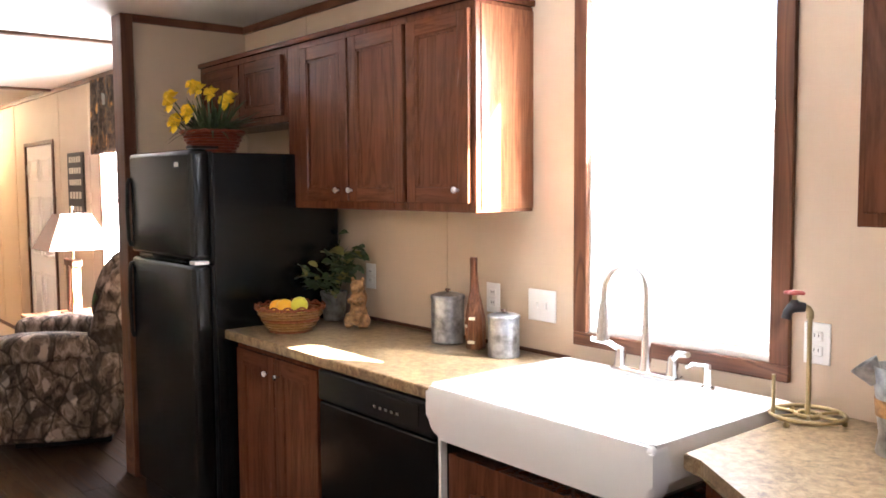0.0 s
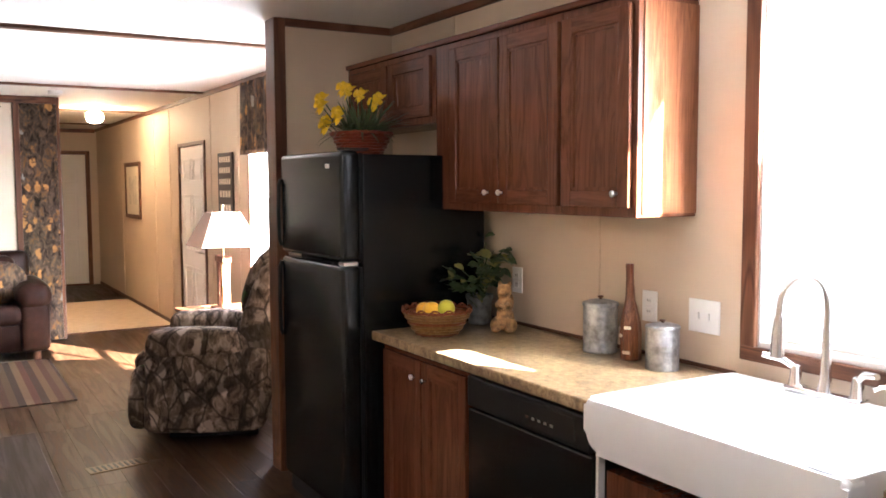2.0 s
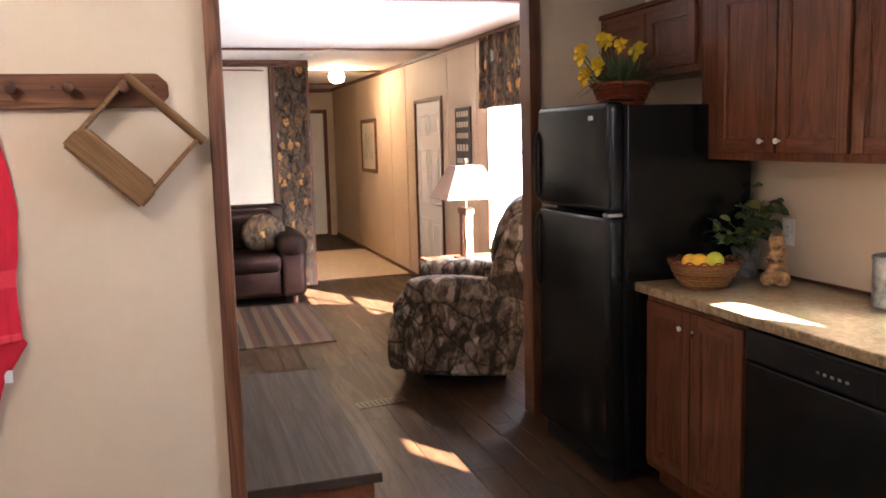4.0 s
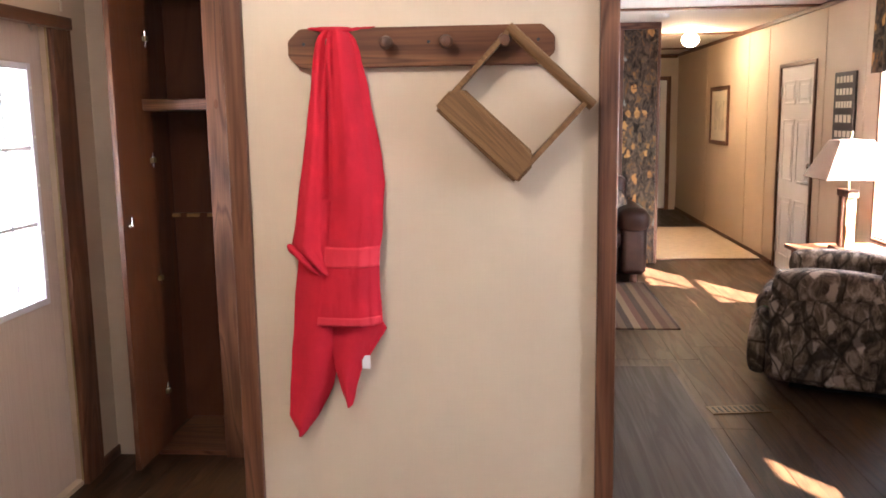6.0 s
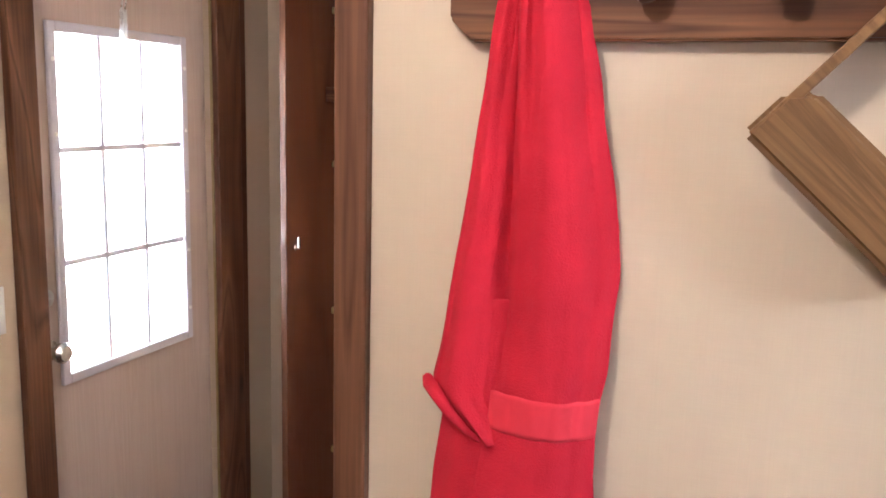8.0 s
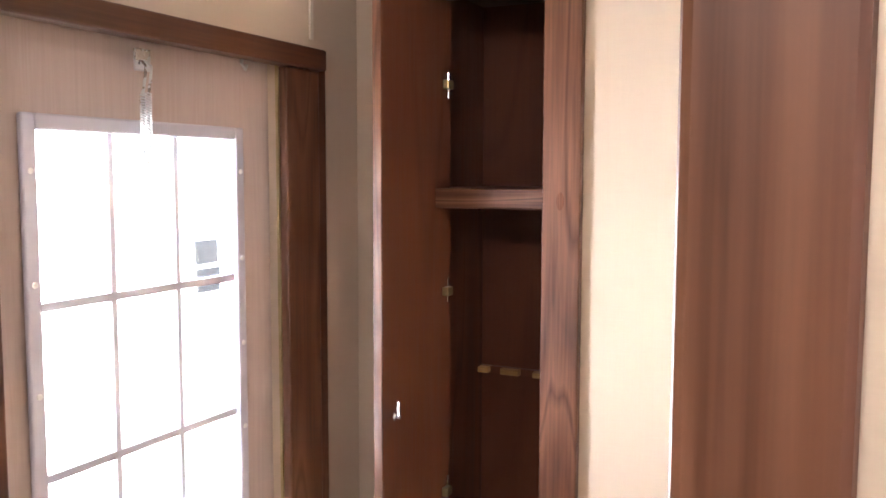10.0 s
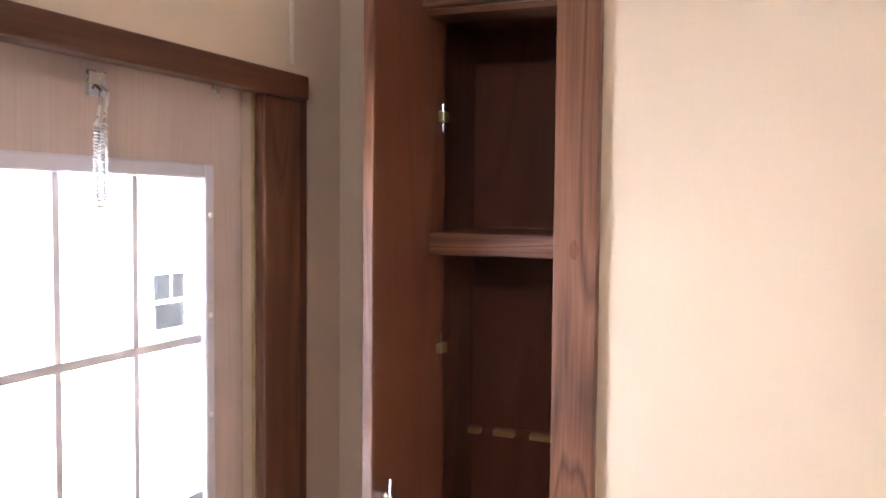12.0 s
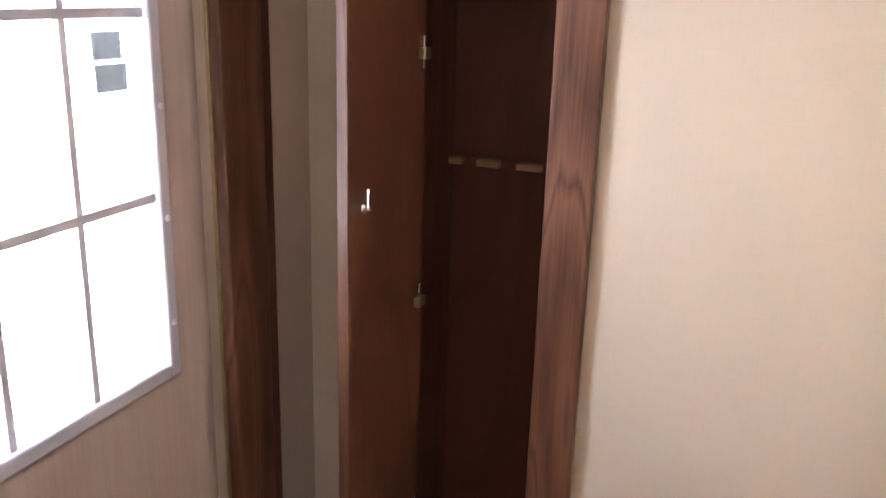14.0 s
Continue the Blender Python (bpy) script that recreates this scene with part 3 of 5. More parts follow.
def casing(w, x0, x1, z0, z1, t=0.055):
    for n, bx in (("casing_side", (x0 - t, x0 + 0.004, z0, z1)), ("casing_side", (x1 - 0.004, x1 + t, z0, z1)),
                  ("casing_bottom", (x0 - t, x1 + t, z0 - t + 0.008, z0 + 0.001)), ("casing_top", (x0 - t, x1 + t, z1, z1 + t))):
        part(n, box(nb(), bx[0], bx[1], YN - 0.02, YN, bx[2], bx[3], 0.004), M_TRIM if "side" in n else M_TRIMX, w, "dark stained wooden casing")


w = window_unit("window_1", *KWIN, "tall white sash window over the sink with walnut casing, overexposed by daylight", True)
casing(w, *KWIN)
w = window_unit("window_2", *LWIN, "wide white living-room window, overexposed by daylight", False, (-5.575,))
casing(w, *LWIN, 0.03)
# invented window, never in view; its closed shade only keeps the sun out
w = tagged(new("window_3"), "unseen window added in the east wall for the fill lamp, its white shade drawn", "window", "", "structure")
part("roller_shade", box(nb(), XE + 0.03, XE + 0.034, ADDWIN[0], ADDWIN[1], ADDWIN[2], ADDWIN[3]), M_WHITE, w)
f = nb()
for bx in ((ADDWIN[0], ADDWIN[0] + 0.05, ADDWIN[2], ADDWIN[3]), (ADDWIN[1] - 0.05, ADDWIN[1], ADDWIN[2], ADDWIN[3]), (ADDWIN[0] + 0.05, ADDWIN[1] - 0.05, ADDWIN[2], ADDWIN[2] + 0.05), (ADDWIN[0] + 0.05, ADDWIN[1] - 0.05, ADDWIN[3] - 0.05, ADDWIN[3])):
    box(f, XE + 0.05, XE + 0.11, bx[0], bx[1], bx[2], bx[3], 0.003)
part("window_frame", f, M_WHITE, w)

# outdoors
structure("ground", box(nb(), -400, 400, -400, 400, -0.75, -0.55), M_GROUND, "pale dusty gravel ground")
house = thing("neighbour_house", "white-sided neighbouring mobile home in full sun", "house", pose(-10.5, -6.0, -0.55))
part("wall", box(nb(), -10, 10, -4.5, 0, 0, 4.2), M_SIDING, house)
part("roof", prism(nb(), ((-4.9, 4.2), (0.35, 4.2), (-2.25, 5.2)), -10.3, 10.3, "x"), M_SIDING, house)

w = part("window", box(nb(), 3.02, 3.55, 0.001, 0.03, 1.25, 1.71, 0.003), M_SIDING, house)
for x0, x1, z0, z1 in ((3.04, 3.53, 1.265, 1.465), (3.04, 3.20, 1.495, 1.695), (3.215, 3.53, 1.495, 1.695)):
    part("pane", box(nb(), x0, x1, 0.028, 0.034, z0, z1), M_DARKGLASS, w)
for k in range(1, 20):
    part("siding_lap", prism(nb(), ((0.0, k * 0.2), (0.016, k * 0.2), (0.0, k * 0.2 + 0.18)), -9.9, 2.74, "x"), M_SIDING, house)
# kitchen
def knob(parent, x, y, z, m=None):
    b = nb()
    turned(b, ((0.005, 0), (0.005, 0.012), (0.011, 0.016), (0.012, 0.021), (0.008, 0.026), (0.002, 0.027)), 14, pose(x, y, z, 90, 0, 0))
    return part("knob", b, M_NICKEL, parent, "small brushed nickel knob", True)


def ring(bm, x0, x1, z0, z1, w, y0, y1):
    """A mitred frame in a plane of constant y, as one connected body."""
    def loop(i, y):
        return [bm.verts.new(p) for p in ((x0 + i, y, z0 + i), (x1 - i, y, z0 + i), (x1 - i, y, z1 - i), (x0 + i, y, z1 - i))]
    a, b, c, d = loop(0, y0), loop(w, y0), loop(w, y1), loop(0, y1)
    for p, q in ((a, b), (b, c), (c, d), (d, a)):
        for k in range(4):
            bm.faces.new((p[k], p[(k + 1) % 4], q[(k + 1) % 4], q[k]))
    return bm


def cab_door(parent, x0, x1, z0, z1, y, kx=None, kz=None):
    """A recessed-panel door whose front lies at y and looks to -y."""
    t = 0.058
    d = part("door", box(nb(), x0 + 0.004, x1 - 0.004, y + 0.0105, y + 0.0195, z0 + 0.004, z1 - 0.004), M_CAB, parent)
    part("stile", box(nb(), x0, x0 + t, y, y + 0.02, z0, z1, 0.004), M_CAB, d)
    part("stile", box(nb(), x1 - t, x1, y, y + 0.02, z0, z1, 0.004), M_CAB, d)
    part("rail", box(nb(), x0 + t - 0.003, x1 - t + 0.003, y + 0.001, y + 0.02, z0 + 0.0005, z0 + t, 0.003), M_CABX, d)
    part("rail", box(nb(), x0 + t - 0.003, x1 - t + 0.003, y + 0.001, y + 0.02, z1 - t, z1 - 0.0005, 0.003), M_CABX, d)
    b = ring(nb(), x0 + t - 0.003, x1 - t + 0.003, z0 + t - 0.003, z1 - t + 0.003, 0.015, y + 0.004, y + 0.014)
    bmesh.ops.bevel(b, geom=b.edges[:], offset=0.003, segments=2, affect="EDGES")
    part("bead", b, M_CAB, d)
    if kx is not None:
        knob(d, kx, y, kz)
    return d


def upper(name, x0, x1, z0, z1, doors, label, knobs, yf=1.822):
    c = thing(name, label, "cabinet", pose((x0 + x1) / 2, YN, z0))
    ox = (x0 + x1) / 2
    part("body", box(nb(), x0 - ox, x1 - ox, yf - YN, -0.002, 0, z1 - z0, 0.002), M_CAB, c)
    for (a, b), k in zip(doors, knobs):
        cab_door(c, a - ox, b - ox, 0.032, z1 - z0 - 0.03, yf - YN - 0.02, k and k - ox, 0.08)
    return c


upper("wall_cabinet", -2.905, -1.992, 1.44, 2.175, ((-2.765, -2.385), (-2.375, -2.0)), "cherry-brown wall cabinet with two recessed-panel doors and nickel knobs", (-2.452, -2.352))
c = upper("wall_cabinet", -1.99, -1.60, 1.44, 2.175, ((-1.978, -1.622),), "cherry-brown single-door wall cabinet, its side lit by the sun", (-1.675,))
part("end_panel", box(nb(), 0.1955, 0.2, 1.845 - YN, -0.003, 0.012, 0.72, 0.001), M_CABEND, c, "smooth cherry end panel, its colour lightened for the sun")
upper("wall_cabinet", -3.86, -2.907, 1.835, 2.175, ((-3.80, -3.37), (-3.36, -2.94)), "small cherry-brown cabinet over the refrigerator", (None, None))
upper("wall_cabinet", -0.285, 0.55, 1.435, 2.175, ((-0.265, 0.12), (0.115, 0.53)), "cherry-brown wall cabinet beside the sink window", (0.09, 0.2))
one("cabinet_cornice", box(nb(), -3.86, -1.585, 1.806, YN - 0.002, 2.1755, 2.20, 0.004), M_CABX, "cherry cornice strip along the wall cabinets", "cornice")


def base_unit(name, x0, x1, doors, label, knobs, front=1.50):
    c = thing(name, label, "cabinet", pose((x0 + x1) / 2, YN, 0))
    ox = (x0 + x1) / 2
    part("body", box(nb(), x0 - ox, x1 - ox, front - YN, -0.01, 0.09, 0.872 if "sink" not in name else 0.71), M_CAB, c)
    part("plinth", box(nb(), x0 - ox + 0.003, x1 - ox - 0.003, front - YN + 0.06, -0.012, 0.0, 0.09), M_CAB, c)
    for (a, b, z0, z1), k in zip(doors, knobs):
        cab_door(c, a - ox, b - ox, z0, z1, front - YN - 0.02, k and k - ox, z1 - 0.07)
    return c


base_unit("base_cabinet", -2.81, -2.10, ((-2.79, -2.463, 0.12, 0.845), (-2.455, -2.12, 0.12, 0.845)), "cherry-brown base cabinet with two doors", (-2.505, -2.41))
base_unit("sink_base_cabinet", -1.37, -0.50, ((-1.25, -0.90, 0.12, 0.62), (-0.89, -0.56, 0.12, 0.62)), "cherry-brown base cabinet under the apron sink", (-0.93, -0.86))
# worktops
b = nb()
box(b, -2.85, -1.402, 1.455, YN - 0.006, 0.875, 0.915, 0.006)
one("worktop", b, M_LAM, "tan stone-look laminate worktop with a square edge", "worktop")
b = nb()
prism(b, ((-0.598, YN - 0.006), (-0.598, 2.07), (-0.52, 2.07), (-0.52, 1.50), (-0.46, 1.49), (0.72, 0.68), (0.72, 0.45), (XE - 0.006, 0.45), (XE - 0.006, YN - 0.006)), 0.875, 0.915, "z")
bmesh.ops.bevel(b, geom=b.edges[:], offset=0.004, segments=2, affect="EDGES")
one("worktop", b, M_LAM, "tan laminate corner worktop with an angled front", "worktop")
one("worktop_backboard", box(nb(), -2.85, -1.41, YN - 0.006, YN - 0.001, 0.915, 0.93, 0.001), M_TRIMX, "thin dark strip where worktop meets wall", "trim")
c = thing("corner_base_cabinet", "cherry-brown angled corner base cabinet", "cabinet", pose(0, 0, 0))
part("body", prism(nb(), ((-0.49, YN - 0.01), (-0.49, 1.55), (0.76, 0.73), (0.76, 0.48), (XE - 0.01, 0.48), (XE - 0.01, YN - 0.01)), 0.09, 0.873, "z"), M_CAB, c)
part("plinth", prism(nb(), ((-0.45, YN - 0.02), (-0.45, 1.62), (0.82, 0.79), (0.82, 0.52), (XE - 0.02, 0.52), (XE - 0.02, YN - 0.02)), 0.0, 0.089, "z"), M_CAB, c)
# dishwasher
d = thing("dishwasher", "black front dishwasher with a row of small buttons", "dishwasher", pose(-1.745, 1.49, 0))
part("body", box(nb(), -0.343, 0.343, 0.012, 0.58, 0.05, 0.868), M_BLACKM, d)
part("door", box(nb(), -0.343, 0.343, -0.02, 0.012, 0.12, 0.745, 0.008), M_BLACK, d)
cp = part("control_panel", box(nb(), -0.343, 0.343, -0.024, 0.012, 0.75, 0.865, 0.01), M_BLACKM, d)
part("kick_plate", box(nb(), -0.34, 0.34, 0.03, 0.05, 0.0, 0.115), M_BLACKM, d)
for k in range(5):
    part("button", box(nb(), 0.02 + k * 0.032, 0.036 + k * 0.032, -0.027, -0.0235, 0.79, 0.80, 0.001), M_NICKEL, cp)
part("badge", box(nb(), 0.20, 0.245, -0.026, -0.0235, 0.825, 0.835, 0.001), M_NICKEL, cp)
part("handle_recess", box(nb(), -0.02, 0.27, -0.0265, -0.0235, 0.775, 0.845, 0.001), M_BLACKM, cp)
one("filler_strip", box(nb(), -1.390, -1.377, 1.474, 1.50, 0.03, 0.872, 0.002), M_WHITE, "narrow white filler beside the dishwasher", "filler")
# refrigerator
f = thing("refrigerator", "glossy black top-freezer refrigerator standing against the partition", "refrigerator", pose(-3.215, 2.05, 0))
part("body", box(nb(), -0.365, 0.365, -0.63, 0.0, 0.03, 1.685, 0.006), M_BLACK, f)
for n, z0, z1 in (("freezer_door", 1.222, 1.70), ("fridge_door", 0.10, 1.205)):
    d = part(n, box(nb(), -0.372, 0.372, -0.732, -0.642, z0, z1, 0.026, 5), M_BLACK, f, "", True)
    part("gasket", box(nb(), -0.36, 0.36, -0.642, -0.629, z0 + 0.01, z1 - 0.01), M_BLACKM, d)
    hz = (z0 + 0.03, z0 + 0.36) if n == "freezer_door" else (z1 - 0.40, z1 - 0.03)
    b = nb()
    pipe(b, [(-0.362, -0.730, hz[0]), (-0.366, -0.741, hz[0] + 0.03), (-0.367, -0.745, (hz[0] + hz[1]) / 2), (-0.366, -0.741, hz[1] - 0.03), (-0.362, -0.730, hz[1])], 0.010, 10)
    part("handle", b, M_BLACKM, d, "", True)
part("hinge", box(nb(), 0.30, 0.37, -0.72, -0.60, 1.7005, 1.712, 0.003), M_BLACKM, f)
part("hinge", box(nb(), 0.325, 0.378, -0.728, -0.66, 1.206, 1.221, 0.002), M_NICKEL, f, "bright metal hinge plate")
part("badge", box(nb(), 0.20, 0.245, -0.7345, -0.7315, 1.625, 1.645, 0.002), M_NICKEL, f, "small silver badge")
part("grille", box(nb(), -0.36, 0.36, -0.70, -0.63, 0.01, 0.095, 0.004), M_BLACKM, f)
# apron sink
s = thing("apron_sink", "white porcelain apron-front farmhouse sink, gleaming in the sun", "sink", pose(-0.96, 1.75, 0.93))
b = nb()
ax0, ax1, ay0, ay1, at = -0.44, 0.405, -0.315, 0.315, 0.0
outline = []
for cx, cz, r, a0 in ((ax1 - 0.018, at - 0.018, 0.018, 0), (ax0 + 0.018, at - 0.018, 0.018, 90), (ax0 + 0.065, -0.157 + 0.065, 0.065, 180), (ax1 - 0.065, -0.157 + 0.065, 0.065, 270)):
    outline += [(cx + r * math.cos(radians(a0 + a)), cz + r * math.sin(radians(a0 + a))) for a in range(0, 91, 15)]
prism(b, outline, ay0, ay0 + 0.06, "y")
rim_edges = [e for e in b.edges if all(abs(v.co.y - ay0) < 1e-5 for v in e.verts)]
bmesh.ops.bevel(b, geom=rim_edges, offset=0.016, segments=4, affect="EDGES", profile=0.5)
part("apron", b, M_SINK, s, "rounded white apron front", True)
b = nb()
prof = ((0.0, 0.0), (0.045, 0.0), (0.06, -0.012), (0.075, -0.17), (0.11, -0.20))
rings = []
for k, (ins, z) in enumerate(prof):
    y0, y1 = ay0 + 0.012 + ins, ay1 - (0.0 if k == 0 else 0.085) - ins
    x0, x1 = ax0 + 0.004 + ins, ax1 - 0.004 - ins
    r = 0.02 + 0.02 * k
    ring = []
    for cx, cy, a0 in ((x1 - r, y1 - r, 0), (x0 + r, y1 - r, 90), (x0 + r, y0 + r, 180), (x1 - r, y0 + r, 270)):
        for a in range(0, 91, 15):
            ring.append(b.verts.new((cx + r * math.cos(radians(a0 + a)), cy + r * math.sin(radians(a0 + a)), z + 0.004)))
    rings.append(ring)
for p, q in zip(rings, rings[1:]):
    for k in range(len(p)):
        b.faces.new((p[k], p[(k + 1) % len(p)], q[(k + 1) % len(q)], q[k]))
b.faces.new(rings[-1])
part("basin", b, M_SINK, s, "", True)
b = nb()
for bx in ((ax0 + 0.004, ax0 + 0.03, ay0 + 0.02, ay1), (ax1 - 0.03, ax1 - 0.004, ay0 + 0.02, ay1)):
    box(b, *bx, -0.10, 0.0015, 0.002)
box(b, ax0 + 0.03, ax1 - 0.03, ay1 - 0.02, ay1, -0.10, 0.0015, 0.002)
part("rim", b, M_SINK, s)
part("drain", turned(nb(), ((0.045, -0.197), (0.045, -0.193), (0.035, -0.192), (0.02, -0.195)), 24), M_CHROME, s, "", True)
# faucet
f = thing("kitchen_faucet", "chrome two-handle faucet with a tall arched spout", "faucet", pose(-1.02, 2.015, 0.936))
part("base_plate", box(nb(), -0.125, 0.125, -0.028, 0.028, 0, 0.018, 0.008, 3), M_CHROME, f, "", True)
pts = [(0, 0, 0.015), (0, 0, 0.06), (0, 0, 0.26)] + [(-0.042 * (1 - math.cos(radians(a))), -0.05 * (1 - math.cos(radians(a))), 0.26 + 0.09 * math.sin(radians(a))) for a in range(20, 181, 20)] + [(-0.085, -0.102, 0.20)]
part("spout", pipe(nb(), pts, [0.024, 0.016] + [0.0095] * (len(pts) - 2), 14), M_CHROME, f, "", True)
part("spray_head", pipe(nb(), [(-0.0845, -0.101, 0.23), (-0.086, -0.103, 0.16), (-0.087, -0.104, 0.115)], [0.014, 0.019, 0.021], 14), M_CHROME, f, "", True)
for sx in (-0.1, 0.1):
    h = part("handle", turned(nb(), ((0.024, 0.015), (0.02, 0.03), (0.017, 0.06), (0.014, 0.075), (0.004, 0.08)), 16, pose(sx, 0, 0)), M_CHROME, f, "", True)
    part("lever", pipe(nb(), [(sx, 0, 0.068), (sx + (0.035 if sx > 0 else -0.035), -0.02, 0.092), (sx + (0.085 if sx > 0 else -0.085), -0.045, 0.10)], [0.010, 0.011, 0.009], 10), M_CHROME, h, "", True)
b = nb()
turned(b, ((0.022, 0), (0.02, 0.008), (0.012, 0.012), (0.011, 0.055), (0.014, 0.06), (0.008, 0.075)), 16)
p = one("soap_pump", b, M_CHROME, "chrome soap pump set into the sink ledge", "soap pump", pose(-0.80, 2.02, 0.932), True)
part("nozzle", pipe(nb(), [(0, 0, 0.07), (-0.03, -0.035, 0.075), (-0.045, -0.05, 0.065)], 0.006, 8), M_CHROME, p, "", True)


def wall_plate(name, x, z, w, h, kind, label):
    o = thing(name, label, "wall plate", pose(x, YN - 0.0005, z))
    part("plate", box(nb(), -w / 2, w / 2, -0.006, 0, -h / 2, h / 2, 0.0025), M_PLATE, o)
    if kind == "switch":
        for dx in (-0.023, 0.023):
            part("toggle", box(nb(), dx - 0.005, dx + 0.005, -0.014, -0.006, -0.012, 0.012, 0.002), M_PLATE, o)
    else:
        for dz in (-0.02, 0.02):
            s = part("socket", box(nb(), -0.017, 0.017, -0.0085, -0.006, dz - 0.014, dz + 0.014, 0.004), M_PLATE, o)
            for dx in (-0.006, 0.006):
                part("slot", box(nb(), dx - 0.001, dx + 0.001, -0.0092, -0.0084, dz - 0.002, dz + 0.007), M_BLACKM, s)
    return o


wall_plate("light_switch", -1.55, 1.096, 0.138, 0.116, "switch", "white two-gang switch plate beside the window")
wall_plate("wall_outlet", -1.812, 1.10, 0.075, 0.116, "outlet", "white wall outlet behind the canisters")
wall_plate("wall_outlet", -0.511, 1.10, 0.075, 0.114, "outlet", "white wall outlet behind the spigot holder")
wall_plate("wall_outlet", -2.65, 1.12, 0.075, 0.116, "outlet", "white wall outlet behind the potted plant")
# the entry: towel wall, outer door, closet
# peg rack
R = thing("peg_rack", "stained pine peg rack with clipped corners, four pegs", "coat rack", pose(-2.018, -0.754, 1.712))
b = prism(nb(), ((-0.308, -0.018), (-0.28, -0.045), (0.28, -0.045), (0.308, -0.018), (0.308, 0.018), (0.28, 0.045), (-0.28, 0.045), (-0.308, 0.018)), 0.0005, 0.021, "x")
bmesh.ops.bevel(b, geom=b.edges[:], offset=0.003, segments=2, affect="EDGES")
part("board", b, M_RACK, R)
for y in (-0.20, -0.074, 0.062, 0.194):
    part("peg", turned(nb(), ((0.009, 0.02), (0.008, 0.035), (0.014, 0.042), (0.016, 0.05), (0.012, 0.058), (0.003, 0.06)), 14, pose(0, y, 0.008, 0, 90, 0)), M_TRIM, R, "dark turned wooden peg", True)
for y in (-0.27, 0.27, 0.02):
    part("screw", turned(nb(), ((0.004, 0.021), (0.004, 0.022)), 10, pose(0, y, 0.01, 0, 90, 0)), M_IRON, R)


# towel, gathered on one peg
def lerp_rows(rows, z):
    for (z0, a0, b0), (z1, a1, b1) in zip(rows, rows[1:]):
        if z0 >= z >= z1:
            k = (z0 - z) / (z0 - z1)
            return a0 + k * (a1 - a0), b0 + k * (b1 - b0)
    return rows[-1][1:]


def prof_at(prof, u):
    for (u0, x0), (u1, x1) in zip(prof, prof[1:]):
        if u <= u1:
            k = max(0.0, (u - u0) / (u1 - u0))
            return x0 + (x1 - x0) * k * k * (3 - 2 * k)
    return prof[-1][1]


def fold_sheet(bm, rows, shape, top, bottom, nz=50, nu=40, proud=0.0):
    """A hanging sheet between a left and a right outline (z, left, right); shape(u, z) is its depth."""
    grid = []
    for i in range(nz + 1):
        z = top + (bottom - top) * i / nz
        a, c = lerp_rows(rows, z)
        row = []
        for j in range(nu + 1):
            u = j / nu
            soft = 0.006 * noise.noise((u * 2.2, z * 5, a * 3)) + 0.0012 * noise.noise((u * 14, z * 40, 1.0))
            row.append(bm.verts.new((shape(u, z) + soft + proud, a + (c - a) * u + 0.0035 * noise.noise((z * 12, u * 2, 0.7)), z)))
        grid.append(row)
    for p, q in zip(grid, grid[1:]):
        for j in range(nu):
            bm.faces.new((p[j], p[j + 1], q[j + 1], q[j]))
    return bm


T = thing("towel", "bright red terry bath towel hanging from a peg, gathered in folds", "towel", pose(-2.018, -0.954, 1.75))
def rel(rows):
    return [(z - 1.745, a + 0.954, c + 0.954) for z, a, c in rows]


def towel_part(name, b, mat, label=""):
    o = part(name, b, mat, T, label, True)
    s = o.modifiers.new("thick", "SOLIDIFY")
    s.thickness, s.offset = 0.006, 0.0
    return o


def gather(z):
    """1 at the peg, 0 a hand's breadth and a half lower."""
    return max(0.0, min(1.0, 1.0 + (z + 0.03) / 0.33))


def front_depth(u, z):
    g = gather(z)
    low = max(0.0, min(1.0, (-0.32 - z) / 0.24))
    base = prof_at(((0.0, 0.033 + 0.021 * low), (0.20, 0.056 + 0.006 * low), (0.42, 0.064), (0.66, 0.055 + 0.004 * low), (0.85, 0.030 + 0.014 * low), (1.0, 0.008 + 0.022 * low)), u)
    cap = math.sqrt(max(0.0, min(1.0, (0.0075 - z) / 0.04)))
    return (base + 0.012 * g) * cap + 0.018 * (1 - cap) + g * cap * 0.010 * math.sin(2 * math.pi * (2.1 * u + 0.1) + 1.5 * z) * (1 - 0.4 * u) + 0.004 * math.sin(u * 5.5 + z * 4)


def left_depth(u, z):
    g = gather(z)
    base = prof_at(((0.0, 0.018), (0.10, 0.044), (0.35, 0.062), (0.58, 0.052), (0.80, 0.036), (1.0, 0.026)), u)
    cap = math.sqrt(max(0.0, min(1.0, (0.0075 - z) / 0.04)))
    return (base + 0.004 * g) * cap + 0.018 * (1 - cap) + g * cap * 0.008 * math.sin(2 * math.pi * 1.6 * u + 0.6) + 0.010 * max(0.0, -z - 0.25) * (1 - u)


def rear_depth(u, z):
    return 0.016 + 0.026 * math.sin(math.pi * min(1.0, u * 0.9 + 0.08)) + 0.006 * math.sin(u * 6 + z * 3)


def corner_depth(u, z):
    return 0.022 + 0.022 * math.sin(math.pi * (u * 0.75 + 0.2)) + 0.004 * math.sin(u * 7 - z * 6)


